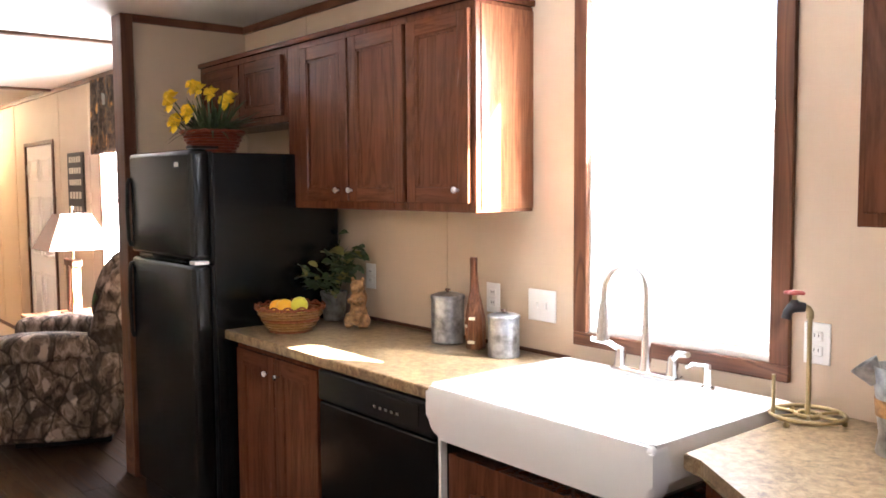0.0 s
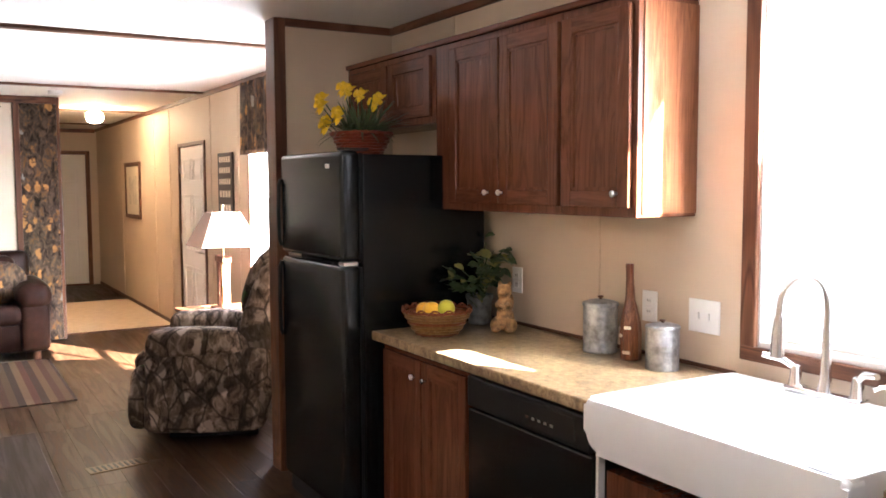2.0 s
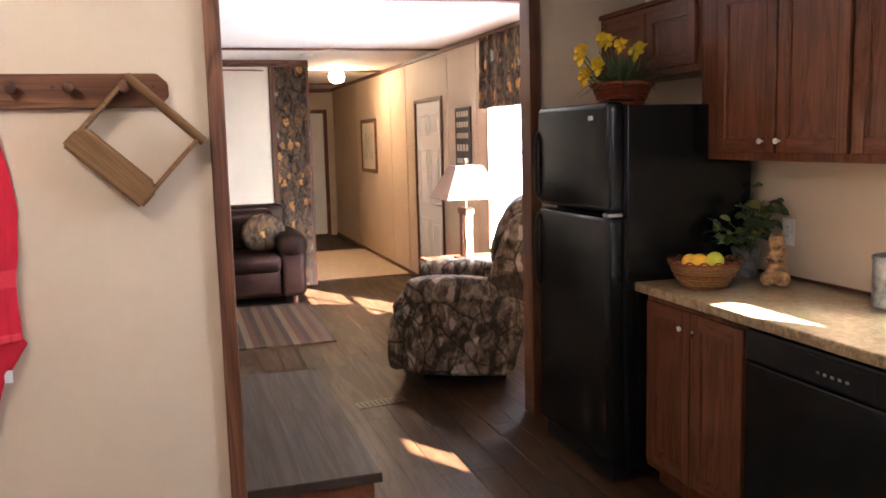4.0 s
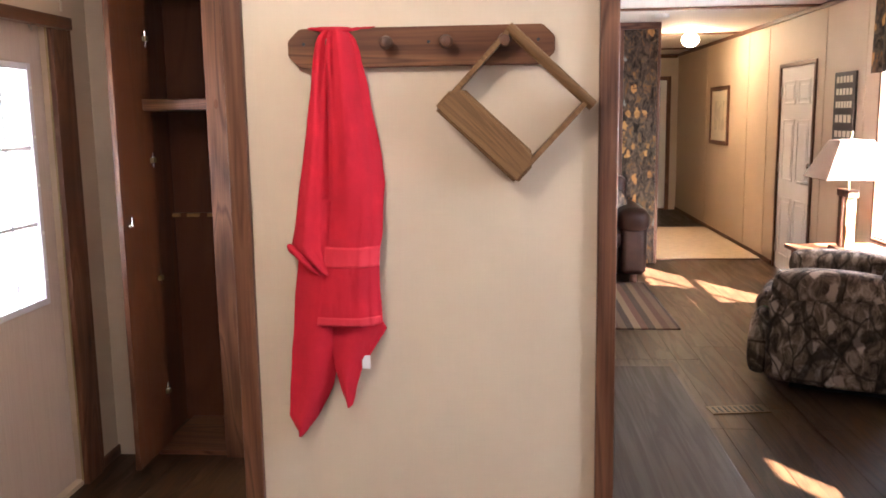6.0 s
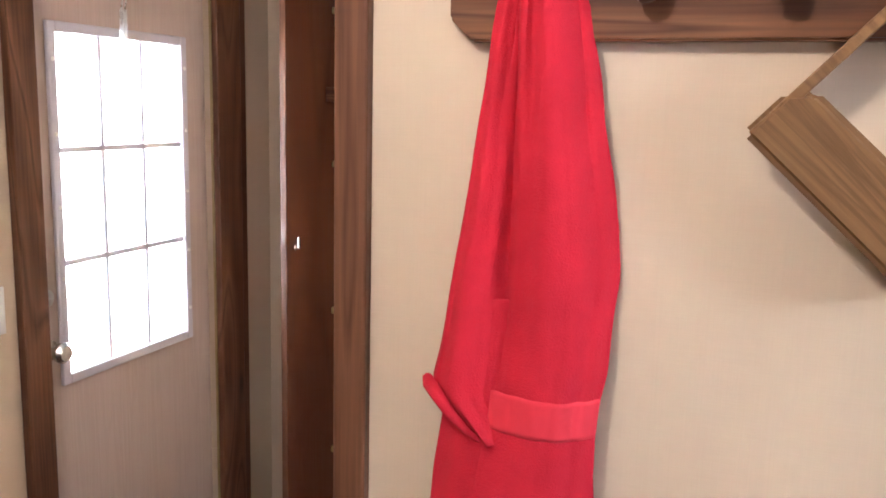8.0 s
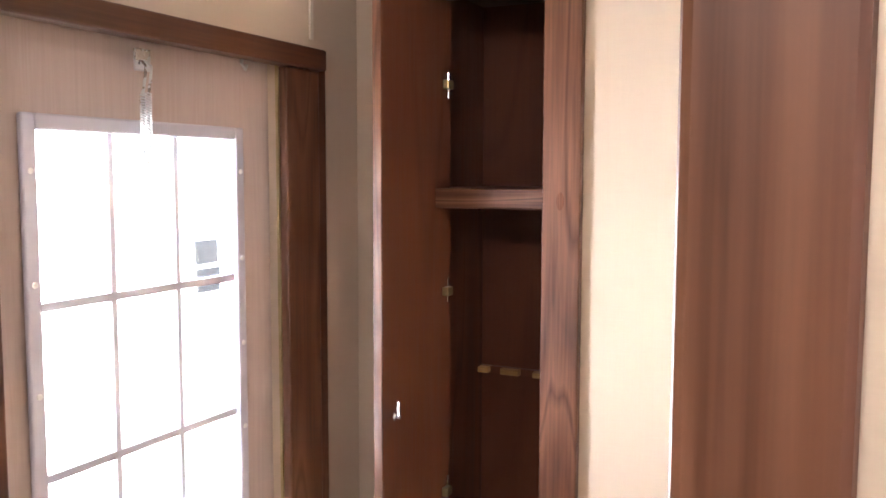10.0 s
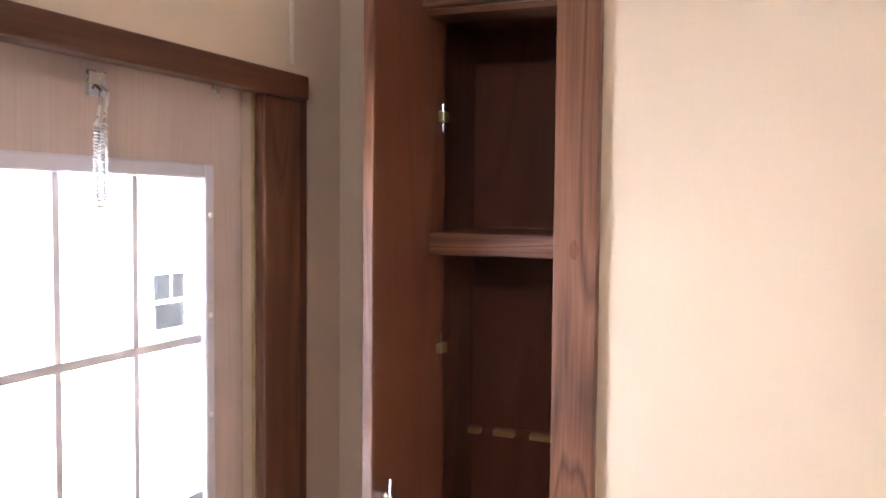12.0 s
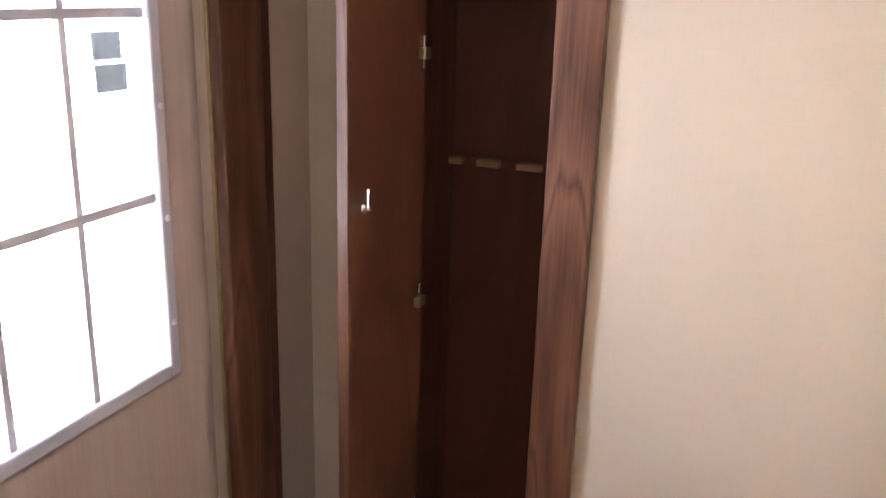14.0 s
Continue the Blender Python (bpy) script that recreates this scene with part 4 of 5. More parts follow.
FRONT = rel([(1.752, -0.957, -0.944), (1.744, -0.960, -0.922), (1.73, -0.963, -0.904), (1.70, -0.966, -0.893), (1.58, -0.972, -0.871), (1.45, -0.977, -0.849), (1.39, -0.979, -0.845), (1.28, -0.983, -0.852), (1.247, -0.985, -0.857), (1.20, -0.990, -0.86), (1.12, -1.002, -0.861), (1.058, -1.012, -0.858)])
towel_part("left_fold", fold_sheet(nb(), rel([(1.752, -0.958, -0.946), (1.744, -0.974, -0.945), (1.73, -0.987, -0.945), (1.70, -0.994, -0.947), (1.58, -1.014, -0.95), (1.45, -1.034, -0.953), (1.39, -1.045, -0.955), (1.28, -1.062, -0.96), (1.243, -1.070, -0.96), (1.225, -1.052, -0.962), (1.18, -0.995, -0.962)]), left_depth, 0.007, -0.565, 60, 40), M_RED)
towel_part("rear_fold", fold_sheet(nb(), rel([(1.36, -1.035, -0.93), (1.226, -1.056, -0.94), (0.99, -1.083, -0.962), (0.90, -1.09, -0.985), (0.822, -1.095, -1.025), (0.775, -1.068, -1.06)]), rear_depth, -0.385, -0.97), M_RED)
towel_part("corner_fold", fold_sheet(nb(), rel([(1.15, -0.99, -0.862), (1.062, -0.992, -0.856), (1.045, -0.99, -0.845), (1.02, -0.985, -0.862), (0.945, -0.975, -0.909), (0.89, -0.958, -0.928), (0.852, -0.944, -0.938)]), corner_depth, -0.595, -0.893, 40, 24), M_RED)
towel_part("front_fold", fold_sheet(nb(), FRONT, front_depth, 0.007, -0.687, 80, 48), M_RED)
towel_part("woven_band", fold_sheet(nb(), FRONT, front_depth, -0.498, -0.546, 8, 48, 0.0012), M_REDBAND, "smooth woven band")
towel_part("hem", fold_sheet(nb(), FRONT, front_depth, -0.667, -0.688, 4, 48, 0.0012), M_REDBAND)
part("rolled_edge", pipe(nb(), [(0.036, -0.121, -0.497), (0.046, -0.113, -0.502), (0.056, -0.099, -0.512), (0.060, -0.080, -0.532), (0.057, -0.060, -0.552), (0.048, -0.045, -0.566)], [0.006, 0.0095, 0.0085, 0.007, 0.005, 0.003], 12), M_RED, T, "", True)
part("care_label", box(nb(), 0.03, 0.032, 0.046, 0.066, -0.80, -0.767), M_PLATE, T, "small white care label")

# old wooden box frame hung on the last peg
F = thing("wooden_box_frame", "weathered wooden tool-tray frame hung askew from a peg", "wooden frame", pose(-2.0, -0.541, 1.577, -43, 0, 0))
b = prism(nb(), ((-0.128, -0.128), (0.128, -0.128), (0.128, -0.068), (0.108, -0.048), (-0.108, -0.048), (-0.128, -0.068)), 0.024, 0.046, "x")
bmesh.ops.bevel(b, geom=b.edges[:], offset=0.008, segments=3, affect="EDGES")
part("side_board", b, M_BOX, F)
b = nb()
rod(b, (0.03, -0.125, 0.118), (0.03, 0.135, 0.118), 0.013, None, 14)
part("dowel_handle", b, M_BOX, F)
for y in (-0.118, 0.118):
    b = nb()
    box(b, -0.022, 0.040, y - 0.006, y + 0.006, -0.122, 0.125, 0.002)
    part("end_slat", b, M_BOX, F)

# outer door with a nine-light window
D = tagged(new("door_1"), "beige wood-grain outer door with a nine-pane window, closed", "door", "", "structure")
D.matrix_world = pose(-3.014, -2.425, 0)
gx0, gx1, gz0, gz1 = -0.271, 0.286, 0.804, 1.762
b = nb()
wall_cells(b, -0.375, 0.375, -0.045, 0.0, [(gx0 + 0.02, gx1 - 0.02, gz0 + 0.02, gz1 - 0.02)], "x", 1.925)
bmesh.ops.translate(b, verts=b.verts[:], vec=(0, 0, 0.018))
part("leaf", b, M_DOORIN, D)
b = nb()
for bx in ((gx0, gx0 + 0.028, gz0, gz1), (gx1 - 0.028, gx1, gz0, gz1), (gx0 + 0.028, gx1 - 0.028, gz0, gz0 + 0.028), (gx0 + 0.028, gx1 - 0.028, gz1 - 0.028, gz1)):
    box(b, bx[0], bx[1], 0.0, 0.014, bx[2] + 0.018, bx[3] + 0.018, 0.005, 3)
fr = part("window_frame", b, M_FRAME, D, "white plastic glazing frame")
for k in (1, 2):
    x = gx0 + 0.028 + (gx1 - gx0 - 0.056) * k / 3
    part("muntin", box(nb(), x - 0.0065, x + 0.0065, -0.010, 0.0, gz0 + 0.04, gz1 - 0.005), M_MUNTIN, fr)
    z = gz0 + 0.046 + (gz1 - gz0 - 0.056) * k / 3
    part("muntin", box(nb(), gx0 + 0.025, gx1 - 0.025, -0.012, 0.002, z - 0.0075, z + 0.0075), M_MUNTIN, fr)
for k in range(10):
    sx = (gx0 + 0.014, gx1 - 0.014)[k % 2]
    part("screw_cap", turned(nb(), ((0.006, 0), (0.005, 0.003), (0.001, 0.004)), 8, pose(sx, 0.0135, gz0 + 0.12 + (k // 2) * 0.19, -90, 0, 0)), M_PLATE, fr)
g = part("pane", box(nb(), gx0 + 0.02, gx1 - 0.02, -0.019, -0.015, gz0 + 0.038, gz1 - 0.002), M_GLASS, D)
g.visible_shadow = False
part("lockset", turned(nb(), ((0.03, 0), (0.03, 0.006), (0.012, 0.01), (0.012, 0.035), (0.026, 0.042), (0.028, 0.055), (0.02, 0.066), (0.003, 0.068)), 20, pose(0.325, 0, 0.93, -90, 0, 0)), M_NICKEL, D, "satin nickel door knob", True)
part("bolt_rose", turned(nb(), ((0.024, 0), (0.024, 0.008), (0.01, 0.012), (0.003, 0.02)), 18, pose(0.325, 0, 1.07, -90, 0, 0)), M_NICKEL, D, "", True)
# casing round it
for n, bx, mt in (("casing", (-3.507, -3.378, 0.0, 1.923), M_TRIM), ("casing", (-2.644, -2.561, 0.0, 1.923), M_TRIM), ("casing_top", (-3.511, -2.536, 1.923, 1.972), M_TRIMX)):
    board("trim_door_" + n, bx[0], bx[1], YS, YS + (0.025 if n == "casing" else 0.045), bx[2], bx[3], mt, "rough walnut-stained door casing")
board("trim_door_bead", -3.552, -3.508, YS, YS + 0.014, 0, 1.95, M_TRIM)
for x in (-3.377, -2.651):
    board("door_stop", x - 0.004, x + 0.004, YS - 0.004, YS + 0.003, 0.02, 1.93, M_BRASS, "thin bright weather strip", 0.001)
# chain spring door check
S = thing("door_spring", "zinc spring door check hung on the door head", "door spring", pose(-2.964, YS + 0.006, 1.898))
part("bracket", box(nb(), -0.018, 0.018, -0.004, 0.004, -0.03, 0.01, 0.002), M_ZINC, S)
for k in (-1, 1):
    part("rod", pipe(nb(), [(0.006 * k, 0.004, -0.012), (0.007 * k, 0.016, -0.022), (0.007 * k, 0.013, -0.045), (0.007 * k, 0.007, -0.074)], 0.0026, 8), M_ZINC, S, "", True)
    part("spring", pipe(nb(), [(0.007 * k + 0.0048 * math.cos(a * 0.9), 0.007 + 0.0048 * math.sin(a * 0.9), -0.070 - a * 0.00072) for a in range(170)], 0.0016, 5), M_ZINC, S, "", True)
part("end_ring", turned(nb(), ((0.008, 0), (0.008, 0.006)), 12, pose(0, 0.002, -0.20)), M_NICKEL, S)
S2 = one("ceiling_hook", pipe(nb(), [(0, 0, 0.02), (0, 0, 0), (0.008, 0.006, -0.012), (0, 0.01, -0.024), (-0.008, 0.006, -0.014)], 0.0035, 8), M_NICKEL, "small screw hook in the door head", "hook", pose(-3.249, YS + 0.004, 1.925), True)
# closet door, standing open
C = tagged(new("door_2"), "narrow dark walnut closet door standing open at right angles", "door", "", "structure")
C.matrix_world = pose(-3.712, -2.168, 0)
part("leaf", box(nb(), -0.118, 0.243, -0.022, 0.0, 0.03, 2.2, 0.003), M_CLOSET, C)
part("edge_band", box(nb(), 0.2435, 0.247, -0.022, 0.0, 0.03, 2.2, 0.001), M_TRIM, C, "worn wood edge")
for z in (0.29, 0.832, 1.373, 1.909):
    h = part("hinge", box(nb(), -0.101, -0.091, 0.0, 0.006, z - 0.034, z + 0.034, 0.002), M_CHROME, C)
    part("hinge_cup", box(nb(), -0.091, -0.058, 0.004, 0.022, z - 0.012, z + 0.012, 0.004), M_BRASS, h)
k = part("cam_lock", turned(nb(), ((0.011, 0), (0.011, 0.012), (0.007, 0.016), (0.006, 0.026), (0.002, 0.027)), 14, pose(0.205, 0.0, 1.108, -90, 0, 0)), M_CHROME, C, "chrome cam lock", True)
part("cam", box(nb(), 0.201, 0.209, 0.02, 0.024, 1.108, 1.145, 0.001), M_CHROME, k)
# notched rail in the closet
G = thing("notched_rail", "light oak notched rail across the closet back", "rail", pose(-4.197, -2.116, 1.078))
for y0, y1 in ((-0.12, -0.085), (-0.045, 0.015), (0.06, 0.125), (0.165, 0.23), (0.27, 0.345)):
    part("tooth", box(nb(), 0.0005, 0.034, y0, y1, -0.0085, 0.0085, 0.002), M_OAK, G)
part("backing", box(nb(), 0.0005, 0.012, -0.12, 0.345, -0.0105, 0.0105), M_CLOSET, G)
# plate beside the outer door
o = thing("light_switch", "white switch plate beside the outer door", "wall plate", pose(-2.49, YS + 0.0005, 1.08, 0, 0, 180))
part("plate", box(nb(), -0.036, 0.036, -0.006, 0, -0.058, 0.058, 0.0025), M_PLATE, o)
part("toggle", box(nb(), -0.005, 0.005, -0.014, -0.006, -0.012, 0.012, 0.002), M_PLATE, o)
# living room
B = thing("low_bench", "low cherry bench with a slate-grey laminate top", "bench", pose(-3.19, -0.05, 0))
part("top", box(nb(), -0.757, 0.757, -0.25, 0.252, 0.34, 0.377, 0.004), M_BENCH, B, "dark grey laminate top with a black edge")
part("body", box(nb(), -0.73, 0.735, -0.24, 0.225, 0.05, 0.34, 0.003), M_CABX, B)
part("plinth", box(nb(), -0.70, 0.70, -0.235, 0.18, 0.0, 0.05), M_CAB, B)


def puff(name, parent, mat, x0, x1, y0, y1, z0, z1, r, label="", m=None):
    b = nb()
    box(b, x0, x1, y0, y1, z0, z1, r, 5, m)
    for v in b.verts:
        v.co += v.co.normalized() * 0.008 * noise.noise(v.co * 5 + Vector((x0, y0, z0)))
    return part(name, b, mat, parent, label, True)


def bolster(name, parent, mat, outline, x0, x1, r, sub=3):
    """A stuffed piece: a smooth closed side outline (y, z), its edges rolled over at both ends."""
    n, pts = len(outline), []
    for i in range(n):
        p0, p1, p2, p3 = (Vector(outline[(i + k) % n]) for k in (-1, 0, 1, 2))
        for j in range(sub):
            t = j / sub
            pts.append(0.5 * (2 * p1 + (p2 - p0) * t + (2 * p0 - 5 * p1 + 4 * p2 - p3) * t * t + (3 * p1 - p0 - 3 * p2 + p3) * t ** 3))
    mid = sum(pts, Vector((0, 0))) / len(pts)
    size = min(max(p[k] for p in pts) - min(p[k] for p in pts) for k in (0, 1)) / 2
    b, rings = nb(), []
    rows = [(x0 + r - d, k) for d, k in [(r * math.sin(radians(a)), 1 - (r / size) * (1 - math.cos(radians(a)))) for a in (90, 67, 45, 22, 0)]]
    rows += [(x0 + r + (x1 - x0 - 2 * r) * f, 1.0) for f in (0.33, 0.67)]
    rows += [(x1 - r + d, k) for d, k in [(r * math.sin(radians(a)), 1 - (r / size) * (1 - math.cos(radians(a)))) for a in (0, 22, 45, 67, 90)]]
    for x, k in rows:
        ring_now = []
        for p in pts:
            q = mid + (p - mid) * k
            v = Vector((x, q.x, q.y))
            ring_now.append(b.verts.new(v + (v - Vector((x, mid.x, mid.y))) * 0.05 * noise.noise(v * 7)))
        rings.append(ring_now)
    m = len(pts)
    for p, q in zip(rings, rings[1:]):
        for i in range(m):
            b.faces.new((p[i], p[(i + 1) % m], q[(i + 1) % m], q[i]))
    b.faces.new(rings[0])
    b.faces.new(rings[-1][::-1])
    return part(name, b, mat, parent, "", True)


R = thing("recliner", "camouflage-upholstered rocker recliner with its back to the window", "recliner", pose(-4.95, 1.37, 0, 0, 0, -24))
bolster("seat_base", R, M_CAMO, ((-0.34, 0.12), (-0.36, 0.25), (-0.34, 0.38), (0.0, 0.40), (0.34, 0.38), (0.33, 0.14), (0.0, 0.12)), -0.30, 0.30, 0.03)
bolster("seat_cushion", R, M_CAMO, ((-0.46, 0.46), (-0.44, 0.52), (-0.36, 0.545), (-0.1, 0.53), (0.20, 0.50), (0.22, 0.40), (-0.1, 0.38), (-0.40, 0.39)), -0.285, 0.285, 0.05)
bolster("footrest", R, M_CAMO, ((-0.445, 0.10), (-0.475, 0.16), (-0.472, 0.32), (-0.445, 0.44), (-0.39, 0.46), (-0.365, 0.40), (-0.355, 0.25), (-0.37, 0.11)), -0.40, 0.40, 0.035)
for s in (-1, 1):
    x0, x1 = sorted((s * 0.29, s * 0.46))
    bolster("side_panel", R, M_CAMO, ((-0.35, 0.09), (-0.37, 0.20), (-0.355, 0.42), (-0.33, 0.56), (-0.1, 0.60), (0.20, 0.60), (0.40, 0.56), (0.415, 0.43), (0.375, 0.26), (0.33, 0.09), (0.15, 0.072), (-0.15, 0.075)), x0, x1, 0.035)
    bolster("armrest", R, M_CAMO, ((-0.30, 0.53), (-0.345, 0.57), (-0.35, 0.635), (-0.31, 0.685), (-0.1, 0.705), (0.12, 0.695), (0.24, 0.66), (0.25, 0.56), (0.1, 0.54), (-0.15, 0.535)), x0 - 0.02, x1 + 0.02, 0.055)
    x0, x1 = sorted((s * 0.31, s * 0.445))
    bolster("back_wing", R, M_CAMO, ((0.17, 0.52), (0.165, 0.64), (0.215, 0.78), (0.29, 0.98), (0.36, 1.08), (0.43, 1.10), (0.49, 1.02), (0.47, 0.80), (0.44, 0.60), (0.40, 0.47), (0.28, 0.46)), x0, x1, 0.045)
bolster("backrest", R, M_CAMO, ((0.18, 0.45), (0.19, 0.62), (0.25, 0.85), (0.31, 1.06), (0.38, 1.155), (0.47, 1.165), (0.535, 1.08), (0.52, 0.85), (0.47, 0.55), (0.41, 0.34), (0.28, 0.33)), -0.36, 0.36, 0.06)
bolster("head_cushion", R, M_CAMO, ((0.20, 0.78), (0.20, 0.90), (0.255, 1.05), (0.34, 1.15), (0.43, 1.17), (0.45, 1.05), (0.38, 0.85), (0.30, 0.76)), -0.33, 0.33, 0.06)
part("rocker_base", box(nb(), -0.26, 0.26, -0.26, 0.28, 0.0, 0.125, 0.01), M_BLACKM, R)

S = thing("couch", "brown leather couch with rolled arms facing the room", "couch", pose(-8.30, -0.36, 0, 0, 0, 90))
puff("base", S, M_LEATHER, -0.90, 0.90, -0.45, 0.42, 0.08, 0.36, 0.05)
for k in range(3):
    puff("seat_cushion", S, M_LEATHER, -0.84 + k * 0.56, -0.28 + k * 0.56, -0.50, 0.22, 0.32, 0.50, 0.07)
    puff("back_cushion", S, M_LEATHER, -0.84 + k * 0.56, -0.28 + k * 0.56, 0.10, 0.36, 0.44, 0.90, 0.09)
puff("backrest", S, M_LEATHER, -0.98, 0.98, 0.26, 0.46, 0.10, 0.94, 0.08)
for s in (-1, 1):
    x0, x1 = sorted((s * 0.82, s * 1.06))
    puff("arm_panel", S, M_LEATHER, x0, x1, -0.50, 0.40, 0.08, 0.56, 0.06)
    puff("armrest", S, M_LEATHER, x0 - 0.03, x1 + 0.03, -0.54, 0.36, 0.46, 0.70, 0.11)
for sx in (-0.95, 0.95):
    for y in (-0.42, 0.36):
        part("foot", turned(nb(), ((0.03, 0), (0.035, 0.03), (0.028, 0.09)), 12, pose(sx, y, 0)), M_TRIM, S)
P = one("throw_pillow", blob(nb(), (0, 0, 0), (0.22, 0.09, 0.20), seg=24), M_CAMOW, "camouflage print throw pillow on the couch", "pillow", pose(-8.15, 0.34, 0.68, -18, 0, 78), True)
one("area_rug", box(nb(), -0.86, 0.86, -0.95, 0.95, 0.0, 0.012, 0.005), M_RUG, "brown and tan striped woven area rug", "rug", pose(-6.97, -0.27, 0.0))

T = thing("end_table", "red-brown wooden end table under the window", "end table", pose(-5.93, 1.72, 0))
part("top", box(nb(), -0.33, 0.33, -0.30, 0.30, 0.575, 0.605, 0.006), M_TABLE, T)
part("apron", box(nb(), -0.29, 0.29, -0.26, 0.26, 0.49, 0.575, 0.003), M_TABLE, T)
part("shelf", box(nb(), -0.28, 0.28, -0.25, 0.25, 0.16, 0.18, 0.003), M_TABLE, T)
for x in (-0.27, 0.27):
    for y in (-0.24, 0.24):
        part("leg", box(nb(), x - 0.022, x + 0.022, y - 0.022, y + 0.022, 0, 0.575, 0.004), M_TABLE, T)
L = thing("table_lamp", "table lamp with a rustic framed base and tapered linen shade", "lamp", pose(-5.88, 1.70, 0.605))
part("base", box(nb(), -0.13, 0.13, -0.07, 0.07, 0, 0.03, 0.008), M_TRIM, L)
for x in (-0.085, 0.02):
    part("post", box(nb(), x, x + 0.05, -0.03, 0.03, 0.03, 0.40, 0.006), M_TRIM if x < 0 else M_OAK, L)
part("crosspiece", box(nb(), -0.11, 0.10, -0.035, 0.035, 0.37, 0.42, 0.006), M_TRIM, L)
part("stem", rod(nb(), (0, 0, 0.42), (0, 0, 0.78), 0.008), M_BRASS, L)
b = nb()
bmesh.ops.create_cone(b, cap_ends=False, segments=4, radius1=0.315, radius2=0.15, depth=0.25, matrix=pose(0, 0, 0.62, 0, 0, 45))
sh = part("shade", b, M_SHADE, L, "tapered linen shade glowing in window light")
sh.modifiers.new("thick", "SOLIDIFY").thickness = 0.004
part("finial", blob(nb(), (0, 0, 0.79), 0.014), M_BRASS, L, "", True)

# camouflage valance and side curtain of the living window
def drape(x0, x1, z0, z1, n, amp, y):
    b = nb()
    rows = []
    for i in range(13):
        z = z1 + (z0 - z1) * i / 12
        rows.append([b.verts.new((x0 + (x1 - x0) * j / (n * 8), y - amp * (0.5 + 0.5 * math.cos(j * math.pi / 4)) * (0.6 + 0.4 * i / 12) + 0.004 * noise.noise((j * 0.3, z * 5, 0)), z)) for j in range(n * 8 + 1)])
    for p, q in zip(rows, rows[1:]):
        for j in range(len(p) - 1):
            b.faces.new((p[j], p[j + 1], q[j + 1], q[j]))
    return b


o = one("window_valance", drape(-6.45, -4.6, 1.80, 2.385, 9, 0.03, 2.06), M_CAMOW, "camouflage cloth valance over the living window", "curtain", None, True)
o.modifiers.new("thick", "SOLIDIFY").thickness = 0.004
# front door
D = tagged(new("door_3"), "white six-panel front door with a lever handle, closed", "door", "", "structure")
D.matrix_world = pose((FDOOR[0] + FDOOR[1]) / 2, YN + 0.004, 0)
hw = (FDOOR[1] - FDOOR[0]) / 2


def six_panel(parent, hw, h, flip=1, group=""):
    part("leaf", box(nb(), -hw, hw, 0, 0.04, 0.01, h), M_DOORW, parent)
    for x0, x1 in ((-hw + 0.11, -0.045), (0.045, hw - 0.11)):
        for z0, z1 in ((0.14, 0.72), (0.88, 1.46), (1.60, 1.82)):
            b = nb()
            for bx in ((x0, x0 + 0.02, z0, z1), (x1 - 0.02, x1, z0, z1), (x0 + 0.02, x1 - 0.02, z0, z0 + 0.02), (x0 + 0.02, x1 - 0.02, z1 - 0.02, z1)):
                box(b, bx[0], bx[1], -0.007, 0.001, bx[2], bx[3], 0.003)
            box(b, x0 + 0.045, x1 - 0.045, -0.006, 0.001, z0 + 0.045, z1 - 0.045, 0.004)
            part("door_panel", b, M_DOORW, parent)


six_panel(D, hw - 0.001, 1.949)
part("lever", pipe(nb(), [(hw - 0.09, 0, 0.90), (hw - 0.09, -0.05, 0.90), (hw - 0.19, -0.055, 0.90)], [0.022, 0.011, 0.009], 10), M_NICKEL, D, "", True)
part("deadbolt", turned(nb(), ((0.028, 0), (0.028, 0.012), (0.012, 0.02)), 16, pose(hw - 0.09, 0, 1.05, 90, 0, 0)), M_NICKEL, D, "", True)
for z in (0.2, 1.0, 1.72):
    part("hinge", box(nb(), -hw + 0.0, -hw + 0.03, -0.010, 0.002, z - 0.045, z + 0.045, 0.002), M_WHITE, D)
for n, bx, mt in (("side", (FDOOR[0] - 0.04, FDOOR[0] + 0.01, 0, 1.955), M_TRIM), ("side", (FDOOR[1] - 0.01, FDOOR[1] + 0.04, 0, 1.955), M_TRIM), ("top", (FDOOR[0] - 0.04, FDOOR[1] + 0.04, 1.945, 1.985), M_TRIMX)):
    board("trim_front_door_" + n, bx[0], bx[1], YN - 0.014, YN, bx[2], bx[3], mt)
wall_plate("light_switch", -7.46, 1.12, 0.075, 0.116, "switch1", "white switch plate beside the front door")
# hallway end door
D = tagged(new("door_4"), "white six-panel door at the end of the hallway, closed", "door", "", "structure")
D.matrix_world = pose(XW - 0.02, 1.515, 0, 0, 0, 90)
six_panel(D, 0.413, 2.028)
board("threshold_hall", XW - 0.12, XW + 0.01, 1.10, 1.93, -0.004, 0.022, M_TRIMY, "dark wooden threshold")
for n, bx, mt in (("side", (1.04, 1.105, 0, 2.09), M_TRIM), ("side", (1.925, 1.99, 0, 2.09), M_TRIM), ("top", (1.105, 1.925, 2.03, 2.09), M_TRIMY)):
    board("trim_hall_door_" + n, XW, XW + 0.02, bx[0], bx[1], bx[2], bx[3], mt)
# wall sign
S = thing("wooden_sign", "tall dark wooden wall sign with pale block lettering", "sign", pose(-7.07, YN - 0.0005, 1.555))
part("board", box(nb(), -0.215, 0.215, -0.018, 0, -0.32, 0.285, 0.004), M_DARKSIGN, S)
